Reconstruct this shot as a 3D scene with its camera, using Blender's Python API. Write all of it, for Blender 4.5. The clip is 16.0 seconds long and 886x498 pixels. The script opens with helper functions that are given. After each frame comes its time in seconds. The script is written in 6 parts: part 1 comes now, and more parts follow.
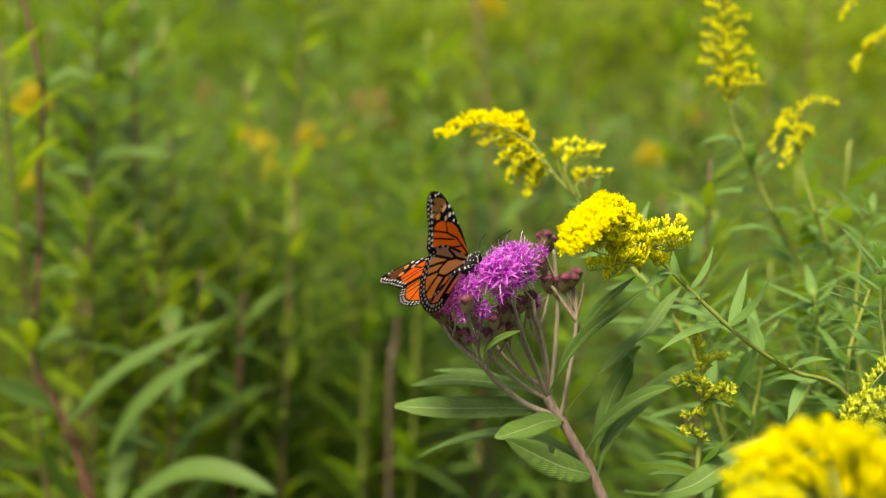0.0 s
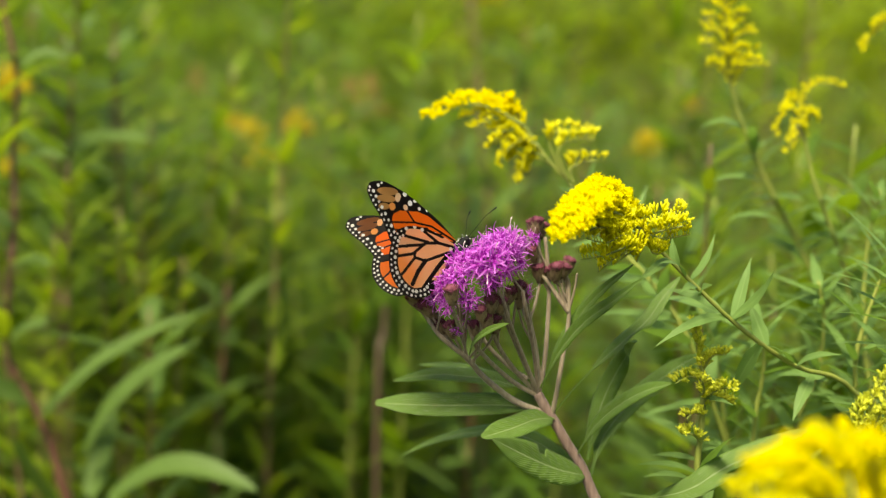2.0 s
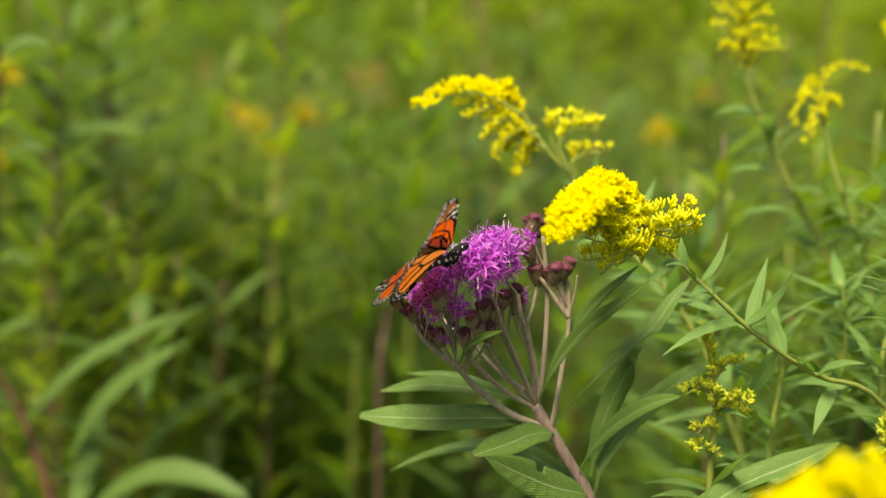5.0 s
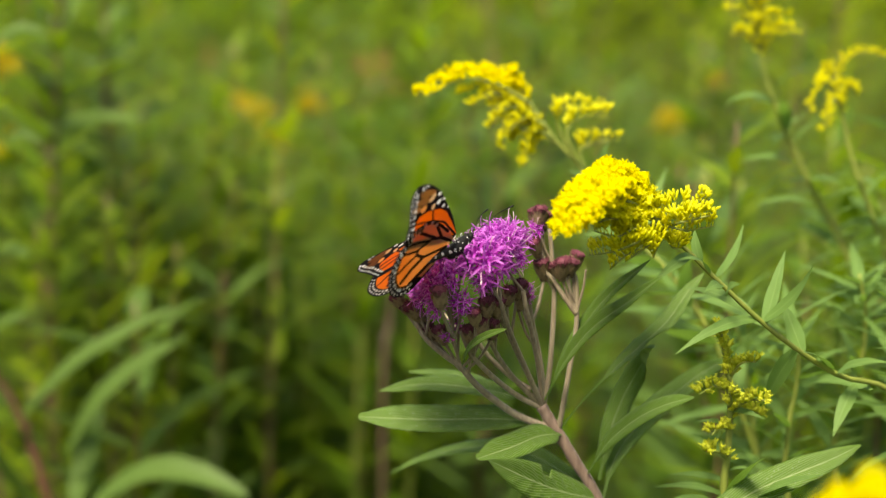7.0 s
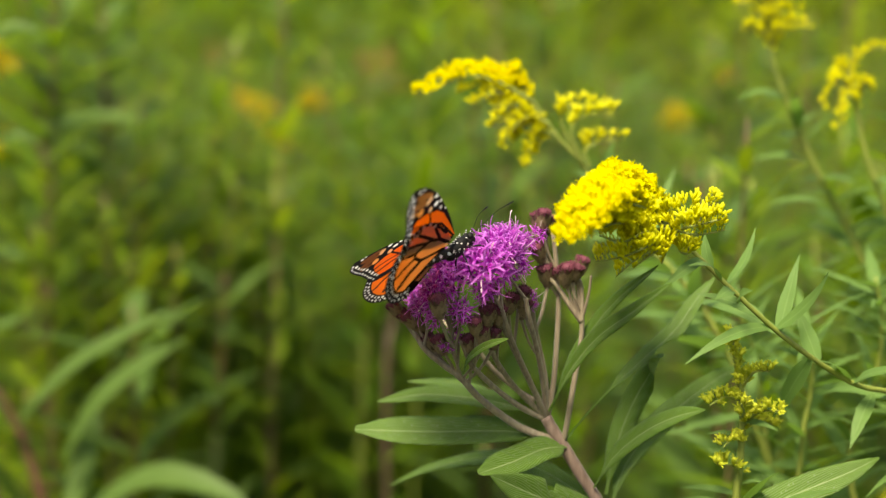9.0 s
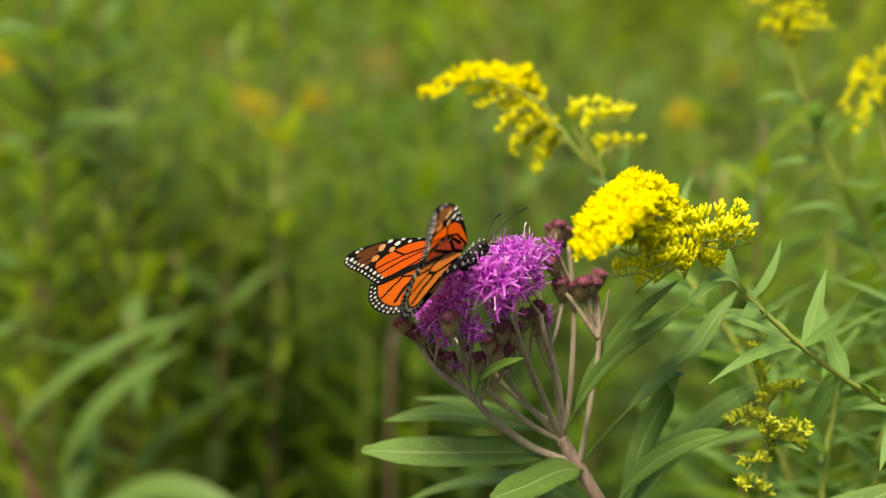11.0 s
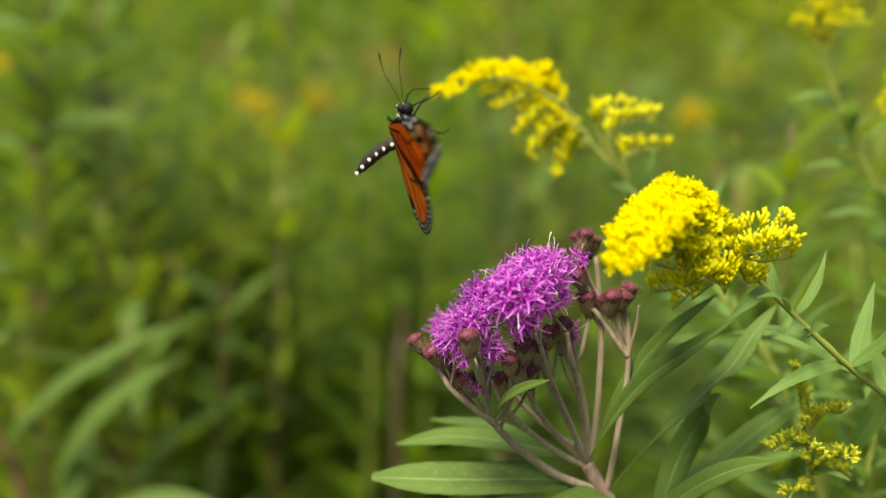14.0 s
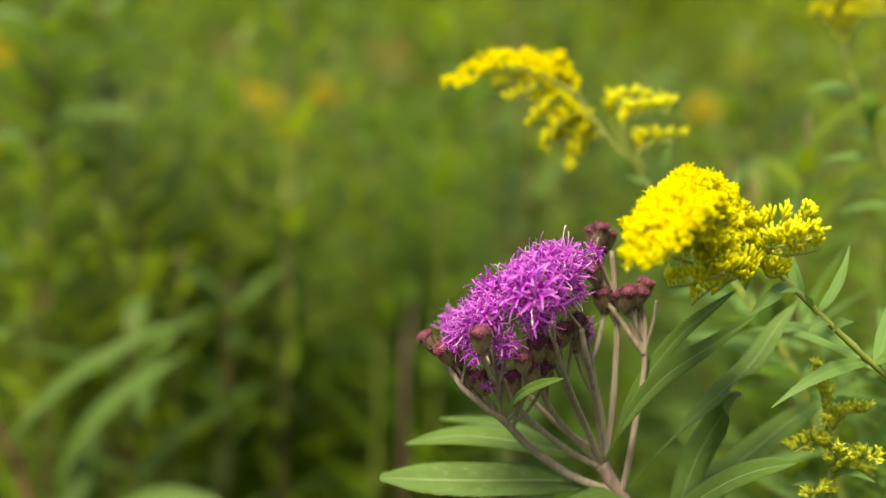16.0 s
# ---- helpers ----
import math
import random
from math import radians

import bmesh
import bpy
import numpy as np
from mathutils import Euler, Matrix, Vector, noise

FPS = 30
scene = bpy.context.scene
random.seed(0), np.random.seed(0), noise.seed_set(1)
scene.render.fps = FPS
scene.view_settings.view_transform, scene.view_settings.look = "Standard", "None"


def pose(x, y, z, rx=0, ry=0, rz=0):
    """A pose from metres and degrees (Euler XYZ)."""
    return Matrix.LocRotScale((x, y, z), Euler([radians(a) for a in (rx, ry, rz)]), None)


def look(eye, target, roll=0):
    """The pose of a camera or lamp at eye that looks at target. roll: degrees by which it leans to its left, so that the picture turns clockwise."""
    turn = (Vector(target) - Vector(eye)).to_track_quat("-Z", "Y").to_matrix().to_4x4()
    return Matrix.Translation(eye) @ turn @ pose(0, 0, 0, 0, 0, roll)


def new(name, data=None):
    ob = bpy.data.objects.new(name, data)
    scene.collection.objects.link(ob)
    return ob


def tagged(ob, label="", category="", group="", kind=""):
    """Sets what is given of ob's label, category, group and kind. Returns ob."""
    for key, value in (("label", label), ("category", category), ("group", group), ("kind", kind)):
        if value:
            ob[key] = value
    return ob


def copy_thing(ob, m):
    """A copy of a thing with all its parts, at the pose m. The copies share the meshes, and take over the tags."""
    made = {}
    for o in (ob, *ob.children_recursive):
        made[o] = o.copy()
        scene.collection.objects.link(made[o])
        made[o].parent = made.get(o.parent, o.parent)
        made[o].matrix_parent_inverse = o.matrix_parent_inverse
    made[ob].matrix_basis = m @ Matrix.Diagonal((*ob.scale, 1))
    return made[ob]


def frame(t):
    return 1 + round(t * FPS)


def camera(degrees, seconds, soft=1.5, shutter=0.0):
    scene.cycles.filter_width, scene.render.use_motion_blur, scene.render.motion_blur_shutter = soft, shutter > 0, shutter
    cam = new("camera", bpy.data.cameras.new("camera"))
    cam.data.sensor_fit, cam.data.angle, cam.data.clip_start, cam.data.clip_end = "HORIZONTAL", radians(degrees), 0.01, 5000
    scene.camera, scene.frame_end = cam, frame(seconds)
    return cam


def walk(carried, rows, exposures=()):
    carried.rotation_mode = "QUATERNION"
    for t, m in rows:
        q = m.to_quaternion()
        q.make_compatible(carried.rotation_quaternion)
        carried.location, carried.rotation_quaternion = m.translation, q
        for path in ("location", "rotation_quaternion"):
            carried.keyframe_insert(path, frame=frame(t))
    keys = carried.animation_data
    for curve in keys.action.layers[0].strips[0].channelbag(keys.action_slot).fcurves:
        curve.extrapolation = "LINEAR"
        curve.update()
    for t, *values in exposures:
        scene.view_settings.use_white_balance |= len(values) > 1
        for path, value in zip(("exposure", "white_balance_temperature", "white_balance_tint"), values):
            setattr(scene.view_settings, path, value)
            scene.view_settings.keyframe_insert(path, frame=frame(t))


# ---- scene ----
import functools

# ---------------------------------------------------------------- camera
cam = camera(36.0, 16.0, soft=1.25, shutter=0.08)
PATH = [
    (0, (0.0000, -0.6463, 1.2500), (-0.0005, -0.0507, 1.1779), 0.01),
    (0.5, (0.0024, -0.6360, 1.2482), (0.0037, -0.0405, 1.1752), 0.02),
    (1, (0.0040, -0.6253, 1.2468), (0.0062, -0.0299, 1.1722), 0.11),
    (1.5, (0.0045, -0.6161, 1.2447), (0.0065, -0.0208, 1.1695), 0.23),
    (2, (0.0047, -0.6088, 1.2439), (0.0063, -0.0136, 1.1676), 0.24),
    (2.5, (0.0057, -0.6013, 1.2439), (0.0065, -0.0064, 1.1660), 0.27),
    (3, (0.0081, -0.5935, 1.2434), (0.0074, 0.0013, 1.1647), 0.22),
    (3.5, (0.0112, -0.5851, 1.2434), (0.0090, 0.0096, 1.1638), 0.15),
    (4, (0.0131, -0.5773, 1.2431), (0.0100, 0.0174, 1.1636), 0.05),
    (6.5, (0.0172, -0.5430, 1.2407), (0.0089, 0.0510, 1.1562), -0.13),
    (7, (0.0174, -0.5382, 1.2406), (0.0087, 0.0556, 1.1550), -0.19),
    (7.5, (0.0172, -0.5333, 1.2405), (0.0082, 0.0604, 1.1543), -0.26),
    (8, (0.0181, -0.5280, 1.2410), (0.0079, 0.0657, 1.1544), -0.39),
    (8.5, (0.0191, -0.5229, 1.2412), (0.0081, 0.0707, 1.1546), -0.46),
    (9, (0.0201, -0.5171, 1.2410), (0.0081, 0.0764, 1.1537), -0.46),
    (11.5, (0.0149, -0.4892, 1.2438), (0.0027, 0.1041, 1.1551), -0.59),
    (12, (0.0136, -0.4835, 1.2434), (0.0013, 0.1099, 1.1550), -0.63),
    (12.5, (0.0121, -0.4776, 1.2431), (-0.0004, 0.1156, 1.1543), -0.57),
    (13, (0.0119, -0.4712, 1.2430), (-0.0016, 0.1219, 1.1535), -0.50),
    (13.5, (0.0119, -0.4652, 1.2432), (-0.0018, 0.1278, 1.1534), -0.54),
    (14, (0.0105, -0.4595, 1.2421), (-0.0022, 0.1337, 1.1532), -0.51),
    (14.5, (0.0079, -0.4528, 1.2412), (-0.0025, 0.1403, 1.1515), -0.31),
    (15, (0.0063, -0.4475, 1.2406), (-0.0027, 0.1454, 1.1490), 0.02),
    (15.5, (0.0081, -0.4456, 1.2404), (-0.0044, 0.1471, 1.1484), -0.15),
    (16, (0.0093, -0.4467, 1.2393), (-0.0068, 0.1462, 1.1490), -0.52),
]
walk(cam, [(t, look(eye, target, roll)) for t, eye, target, roll in PATH], [(0.0, 0.76, 7700, 5), (16.0, 0.69, 7700, 5)])

# ---------------------------------------------------------------- world, sun, exposure
SUN_DIR = Vector((-0.20, -0.48, 0.84)).normalized()   # towards the sun
world = bpy.data.worlds.new("sky")
scene.world = world
world.use_nodes = True
sky = world.node_tree.nodes.new("ShaderNodeTexSky")
sky.sky_type, sky.sun_disc = "NISHITA", False
sky.sun_elevation = math.asin(SUN_DIR.z)
sky.sun_rotation = math.atan2(SUN_DIR.x, SUN_DIR.y)
sky.dust_density = 2.5
world.node_tree.links.new(sky.outputs[0], world.node_tree.nodes["Background"].inputs[0])
world.node_tree.nodes["Background"].inputs[1].default_value = 0.11
sun = new("sun", bpy.data.lights.new("sun", "SUN"))
sun.data.energy, sun.data.angle, sun.data.color = 5.0, radians(20.0), (1.0, 0.96, 0.84)
sun.matrix_world = look((0, 0, 5), Vector((0, 0, 5)) - SUN_DIR)

# ---------------------------------------------------------------- materials


def nodes_of(name):
    m = bpy.data.materials.new(name)
    m.use_nodes = True
    nt = m.node_tree
    return m, nt, nt.nodes["Principled BSDF"], nt.nodes["Material Output"]


def link(nt, a, b):
    nt.links.new(a, b)


def ramp(nt, fac, stops):
    r = nt.nodes.new("ShaderNodeValToRGB")
    while len(r.color_ramp.elements) < len(stops):
        r.color_ramp.elements.new(0.5)
    for el, (p, c) in zip(r.color_ramp.elements, stops):
        el.position, el.color = p, (*c, 1)
    link(nt, fac, r.inputs[0])
    return r.outputs[0]


def mixc(nt, fac, a, b, mode="MIX"):
    n = nt.nodes.new("ShaderNodeMix")
    n.data_type, n.blend_type = "RGBA", mode
    for sock, v in ((n.inputs[0], fac), (n.inputs[6], a), (n.inputs[7], b)):
        if isinstance(v, (int, float)):
            sock.default_value = v
        elif isinstance(v, tuple):
            sock.default_value = (*v, 1)
        else:
            link(nt, v, sock)
    return n.outputs[2]


def math_node(nt, op, a, b=0.0):
    n = nt.nodes.new("ShaderNodeMath")
    n.operation = op
    for sock, v in ((n.inputs[0], a), (n.inputs[1], b)):
        if isinstance(v, (int, float)):
            sock.default_value = v
        else:
            link(nt, v, sock)
    return n.outputs[0]


def noise_tex(nt, scale, detail=4.0, coord="Object"):
    tc = nt.nodes.new("ShaderNodeTexCoord")
    n = nt.nodes.new("ShaderNodeTexNoise")
    n.inputs["Scale"].default_value, n.inputs["Detail"].default_value = scale, detail
    link(nt, tc.outputs[coord], n.inputs["Vector"])
    return n.outputs["Fac"]


def bump(nt, height, bsdf, strength=0.3, dist=0.0005):
    b = nt.nodes.new("ShaderNodeBump")
    b.inputs["Strength"].default_value, b.inputs["Distance"].default_value = strength, dist
    link(nt, height, b.inputs["Height"])
    link(nt, b.outputs[0], bsdf.inputs["Normal"])


def translucent(nt, bsdf, out, colour, share):
    """Lets part of the light through a thin blade."""
    tr, mx = nt.nodes.new("ShaderNodeBsdfTranslucent"), nt.nodes.new("ShaderNodeMixShader")
    if isinstance(colour, tuple):
        tr.inputs[0].default_value = (*colour, 1)
    else:
        link(nt, colour, tr.inputs[0])
    mx.inputs[0].default_value = share
    link(nt, bsdf.outputs[0], mx.inputs[1])
    link(nt, tr.outputs[0], mx.inputs[2])
    link(nt, mx.outputs[0], out.inputs[0])


def leaf_material(name, dark, light, rib, through_c, share=0.35, rough=0.5, vein=1.0, pitch=95.0, thin=14.0, sheen=0.0):
    """Blade with a pale midrib, slanted side veins, mottling and a colour that differs from leaf to leaf."""
    m, nt, b, out = nodes_of(name)
    uv = nt.nodes.new("ShaderNodeUVMap")
    sep = nt.nodes.new("ShaderNodeSeparateXYZ")
    link(nt, uv.outputs[0], sep.inputs[0])
    across = math_node(nt, "ABSOLUTE", math_node(nt, "SUBTRACT", sep.outputs[0], 0.5))
    geo = nt.nodes.new("ShaderNodeNewGeometry")
    base = mixc(nt, geo.outputs["Random Per Island"], dark, light)
    mott = noise_tex(nt, 60.0)
    base = mixc(nt, math_node(nt, "MULTIPLY", mott, 0.5), base, tuple(c * 0.62 for c in dark))
    slant = math_node(nt, "ADD", math_node(nt, "MULTIPLY", sep.outputs[1], pitch), math_node(nt, "MULTIPLY", across, -46.0))
    side = math_node(nt, "POWER", math_node(nt, "ABSOLUTE", math_node(nt, "SINE", slant)), thin)
    side = math_node(nt, "MULTIPLY", side, 0.3 * vein)
    base = mixc(nt, side, base, rib)
    mid = math_node(nt, "LESS_THAN", across, 0.022)
    base = mixc(nt, math_node(nt, "MULTIPLY", mid, 0.75), base, rib)
    link(nt, base, b.inputs["Base Color"])
    b.inputs["Roughness"].default_value = rough
    b.inputs["Specular IOR Level"].default_value = 0.35
    b.inputs["Sheen Weight"].default_value, b.inputs["Sheen Roughness"].default_value = sheen, 0.4
    relief = math_node(nt, "ADD", math_node(nt, "MULTIPLY", side, -2.0), math_node(nt, "MULTIPLY", noise_tex(nt, 900.0, 2.0), 0.5))
    bump(nt, relief, b, 0.4, 0.0008)
    translucent(nt, b, out, mixc(nt, 0.5, base, through_c), share)
    return m


def stem_material(name, low, high, rough=0.6, hair=0.5, sheen=0.0):
    m, nt, b, out = nodes_of(name)
    tc = nt.nodes.new("ShaderNodeTexCoord")
    mp = nt.nodes.new("ShaderNodeMapping")
    mp.inputs["Scale"].default_value = (900, 900, 40)
    link(nt, tc.outputs["Object"], mp.inputs[0])
    n = nt.nodes.new("ShaderNodeTexNoise")
    n.inputs["Scale"].default_value = 1.0
    link(nt, mp.outputs[0], n.inputs["Vector"])
    big = noise_tex(nt, 35.0)
    c = ramp(nt, math_node(nt, "ADD", math_node(nt, "MULTIPLY", n.outputs[0], hair), math_node(nt, "MULTIPLY", big, 1 - hair)), ((0.3, low), (0.7, high)))
    link(nt, c, b.inputs["Base Color"])
    b.inputs["Roughness"].default_value = rough
    b.inputs["Sheen Weight"].default_value = sheen
    bump(nt, n.outputs[0], b, 0.4, 0.0003)
    return m


def petal_material(name, dark, light, share=0.4, rough=0.55, scale=300.0, tip=None):
    m, nt, b, out = nodes_of(name)
    info = nt.nodes.new("ShaderNodeObjectInfo")
    geo = nt.nodes.new("ShaderNodeNewGeometry")
    f = math_node(nt, "ADD", math_node(nt, "MULTIPLY", geo.outputs["Random Per Island"], 0.55), math_node(nt, "MULTIPLY", info.outputs["Random"], 0.2))
    f = math_node(nt, "ADD", f, math_node(nt, "MULTIPLY", noise_tex(nt, scale), 0.3))
    c = ramp(nt, f, ((0.15, dark), (0.75, light)))
    # paler towards the petal tips; their sunlit highlights are painted into this colour
    if tip:
        uv, sep = nt.nodes.new("ShaderNodeUVMap"), nt.nodes.new("ShaderNodeSeparateXYZ")
        link(nt, uv.outputs[0], sep.inputs[0])
        c = mixc(nt, math_node(nt, "MULTIPLY", math_node(nt, "POWER", sep.outputs[1], 1.6), 0.85), c, tip)
    link(nt, c, b.inputs["Base Color"])
    b.inputs["Roughness"].default_value = rough
    b.inputs["Specular IOR Level"].default_value = 0.3
    translucent(nt, b, out, c, share)
    return m


MAT_IRON_LEAF = leaf_material("ironweed_leaf", (0.095, 0.205, 0.018), (0.148, 0.275, 0.028), (0.42, 0.5, 0.24), (0.27, 0.5, 0.012), 0.5, 0.45, 1.5, 44.0, 5.0, 0.08)
MAT_IRON_UNDER = leaf_material("ironweed_leaf_underside", (0.24, 0.35, 0.11), (0.29, 0.4, 0.14), (0.38, 0.48, 0.24), (0.24, 0.42, 0.04), 0.45, 0.6, 0.9, 44.0, 5.0)
MAT_GOLD_LEAF = leaf_material("goldenrod_leaf", (0.12, 0.225, 0.05), (0.2, 0.33, 0.085), (0.26, 0.38, 0.12), (0.24, 0.44, 0.03), 0.38, 0.5, 0.3)
MAT_FAR_LEAF = leaf_material("meadow_leaf", (0.06, 0.135, 0.009), (0.17, 0.27, 0.015), (0.2, 0.3, 0.04), (0.3, 0.46, 0.012), 0.45, 0.55, 0.2)
MAT_FAR_PALE = leaf_material("meadow_leaf_pale", (0.08, 0.15, 0.028), (0.135, 0.22, 0.045), (0.18, 0.28, 0.08), (0.2, 0.34, 0.035), 0.4, 0.55, 0.2)
MAT_GRASS = leaf_material("grass_blade", (0.125, 0.205, 0.01), (0.25, 0.345, 0.017), (0.27, 0.35, 0.035), (0.44, 0.57, 0.016), 0.45, 0.5, 0.0)
MAT_IRON_STEM = stem_material("ironweed_stem", (0.11, 0.075, 0.05), (0.37, 0.30, 0.205), sheen=0.15)
MAT_IRON_MAIN = stem_material("ironweed_main_stem", (0.09, 0.05, 0.04), (0.28, 0.19, 0.15), sheen=0.15)
MAT_GOLD_STEM = stem_material("goldenrod_stem", (0.15, 0.19, 0.03), (0.29, 0.32, 0.06))
MAT_RED_STEM = stem_material("red_stem", (0.09, 0.03, 0.022), (0.17, 0.07, 0.045))
MAT_DRY_STEM = stem_material("dry_stem", (0.1, 0.065, 0.03), (0.2, 0.13, 0.06))
MAT_PURPLE = petal_material("purple_petal", (0.29, 0.002, 0.29), (0.62, 0.025, 0.66), 0.5, tip=(0.9, 0.33, 1.0))
MAT_STYLE = petal_material("pale_style", (0.5, 0.25, 0.45), (0.75, 0.6, 0.65), 0.2)
MAT_BRACT = petal_material("maroon_bract", (0.06, 0.035, 0.025), (0.26, 0.19, 0.11), 0.05, 0.65, 700.0)
MAT_BUD_TIP = petal_material("maroon_tip", (0.06, 0.01, 0.024), (0.2, 0.055, 0.085), 0.1, 0.7, 700.0)
MAT_MIDYEL = petal_material("olive_yellow_floret", (0.6, 0.56, 0.01), (0.9, 0.86, 0.03), 0.45)
MAT_YELLOW = petal_material("yellow_floret", (0.82, 0.71, 0.004), (0.95, 0.89, 0.012), 0.5)
MAT_YGREEN = petal_material("yellow_green_bud", (0.58, 0.58, 0.012), (0.92, 0.88, 0.04), 0.45)
MAT_GREENBUD = petal_material("pale_green_bud", (0.36, 0.42, 0.03), (0.68, 0.68, 0.06), 0.35)
MAT_DEAD_STEM = stem_material("dead_stem", (0.045, 0.025, 0.014), (0.1, 0.06, 0.035))
MAT_FARYEL = petal_material("far_yellow_floret", (0.42, 0.3, 0.004), (0.62, 0.47, 0.006), 0.3)
MAT_ORANGE_DRY = petal_material("faded_orange", (0.22, 0.12, 0.04), (0.38, 0.22, 0.08), 0.2)


def ground_material():
    m, nt, b, out = nodes_of("meadow_soil")
    c = ramp(nt, noise_tex(nt, 3.0, 8.0), ((0.25, (0.018, 0.014, 0.007)), (0.5, (0.035, 0.03, 0.012)), (0.75, (0.07, 0.06, 0.02))))
    link(nt, c, b.inputs["Base Color"])
    b.inputs["Roughness"].default_value = 0.95
    bump(nt, noise_tex(nt, 40.0, 6.0), b, 0.8, 0.02)
    return m


# ---------------------------------------------------------------- mesh helpers


class Geo:
    """Collects vertices, faces and leaf coordinates of one mesh."""

    def __init__(self):
        self.v, self.f, self.uv = [], [], []

    def mesh(self, name, mat, smooth=True):
        me = bpy.data.meshes.new(name)
        me.from_pydata(self.v, [], self.f)
        if self.uv:
            lay = me.uv_layers.new(name="UVMap")
            idx = np.empty(len(me.loops), dtype=np.int32)
            me.loops.foreach_get("vertex_index", idx)
            lay.data.foreach_set("uv", np.array(self.uv, dtype=np.float32)[idx].ravel())
        me.polygons.foreach_set("use_smooth", [smooth] * len(me.polygons))
        me.materials.append(mat)
        me.update()
        return me

    def grid(self, rows, uvs, closed=False):
        """Faces between rows of equally many points."""
        o, n = len(self.v), len(rows[0])
        for r, q in zip(rows, uvs):
            self.v += [tuple(p) for p in r]
            self.uv += q
        for i in range(len(rows) - 1):
            for j in range(n if closed else n - 1):
                k = (j + 1) % n
                self.f.append((o + i * n + j, o + i * n + k, o + (i + 1) * n + k, o + (i + 1) * n + j))

    def tube(self, pts, radii, sides=8):
        pts = [Vector(p) for p in pts]
        rows, uvs = [], []
        side = None
        for i, p in enumerate(pts):
            t = (pts[min(i + 1, len(pts) - 1)] - pts[max(i - 1, 0)]).normalized()
            if side is None:
                side = t.orthogonal().normalized()
            side = (side - t * side.dot(t)).normalized()
            up = t.cross(side)
            r = radii[i] if isinstance(radii, (list, tuple)) else radii
            rows.append([p + (side * math.cos(a) + up * math.sin(a)) * r for a in [2 * math.pi * k / sides for k in range(sides)]])
            uvs.append([(k / sides, i / max(1, len(pts) - 1)) for k in range(sides)])
        o = len(self.v)
        self.grid(rows, uvs, True)
        n = len(pts)
        self.f.append(tuple(o + (n - 1) * sides + k for k in range(sides)))
        self.f.append(tuple(o + k for k in reversed(range(sides))))

    def leaf(self, base, tip, width, up, sag=0.0, fold=0.25, seg=12, wave=0.0, belly=0.42, twist=0.0, teeth=0.0, stalk=0.03, blunt=False):
        """A lance-shaped blade from base to tip; up is about its upper side, sag lifts its middle, fold makes the V at the midrib."""
        base, tip, up = Vector(base), Vector(tip), Vector(up)
        d = tip - base
        ln = d.length
        up = (up - d * up.dot(d) / d.length_squared).normalized()
        rows, uvs = [], []
        ph = random.random() * 6
        for i in range(seg + 1):
            s = i / seg
            p = base + d * s + up * (sag * ln * 4 * s * (1 - s))
            t = (d + up * (sag * ln * 4 * (1 - 2 * s))).normalized()
            side = t.cross(up).normalized()
            nrm = side.cross(t).normalized()
            if twist:
                q = Matrix.Rotation(twist * s, 3, t)
                side, nrm = q @ side, q @ nrm
            x = s ** 0.8 if belly < 0.45 else s
            w = width * 0.5 * (math.sin(math.pi * min(1, x * 0.97 + stalk)) ** 0.85) * (1.05 - 0.35 * s)
            if blunt:
                w = width * 0.5 * max(0.0, 1 - abs(2 * s ** 1.05 - 1) ** 2.5) ** 0.85
            w = max(w, width * 0.03) if s < 0.999 else 0.0002
            tooth = 1 + (teeth if i % 2 else -teeth)
            row, q = [], []
            for j in (-1, -0.5, 0, 0.5, 1):
                ww = w * j * (tooth if abs(j) == 1 else 1)
                lift = abs(j) * w * fold + wave * w * math.sin(s * 17 + ph + j * 2) * abs(j) - (0.12 * w if abs(j) == 1 else 0)
                row.append(p + side * ww + nrm * lift)
                q.append((0.5 + 0.5 * j, s))
            rows.append(row)
            uvs.append(q)
        self.grid(rows, uvs)

    def drop(self, base, axis, length, radius, sides=6, prof=((0, 0.35), (0.35, 1.0), (0.75, 0.8), (1.0, 0.15))):
        """A small pod along axis."""
        base, axis = Vector(base), Vector(axis).normalized()
        side = axis.orthogonal().normalized()
        up = axis.cross(side)
        rows, uvs = [], []
        for s, r in prof:
            rows.append([base + axis * (length * s) + (side * math.cos(a) + up * math.sin(a)) * (radius * r) for a in [2 * math.pi * k / sides for k in range(sides)]])
            uvs.append([(k / sides, s) for k in range(sides)])
        o, n = len(self.v), len(prof)
        self.grid(rows, uvs, True)
        self.f.append(tuple(o + (n - 1) * sides + k for k in range(sides)))
        self.f.append(tuple(o + k for k in reversed(range(sides))))

    def strap(self, base, way, out, length, width, curl, seg=3):
        """A thin petal that starts along way and curls towards out."""
        base, way, out = Vector(base), Vector(way).normalized(), Vector(out).normalized()
        side = way.cross(out).normalized()
        rows, uvs = [], []
        p, a = base.copy(), 0.0
        for i in range(seg + 1):
            s = i / seg
            w = width * 0.5 * (1 - 0.75 * s) + 0.00008
            t = way * math.cos(a) + out * math.sin(a)
            nrm = side.cross(t)
            rows.append([p - side * w, p + nrm * (w * 0.5), p + side * w])
            uvs.append([(0, s), (0.5, s), (1, s)])
            p = p + t * (length / seg)
            a += curl / seg
        self.grid(rows, uvs)


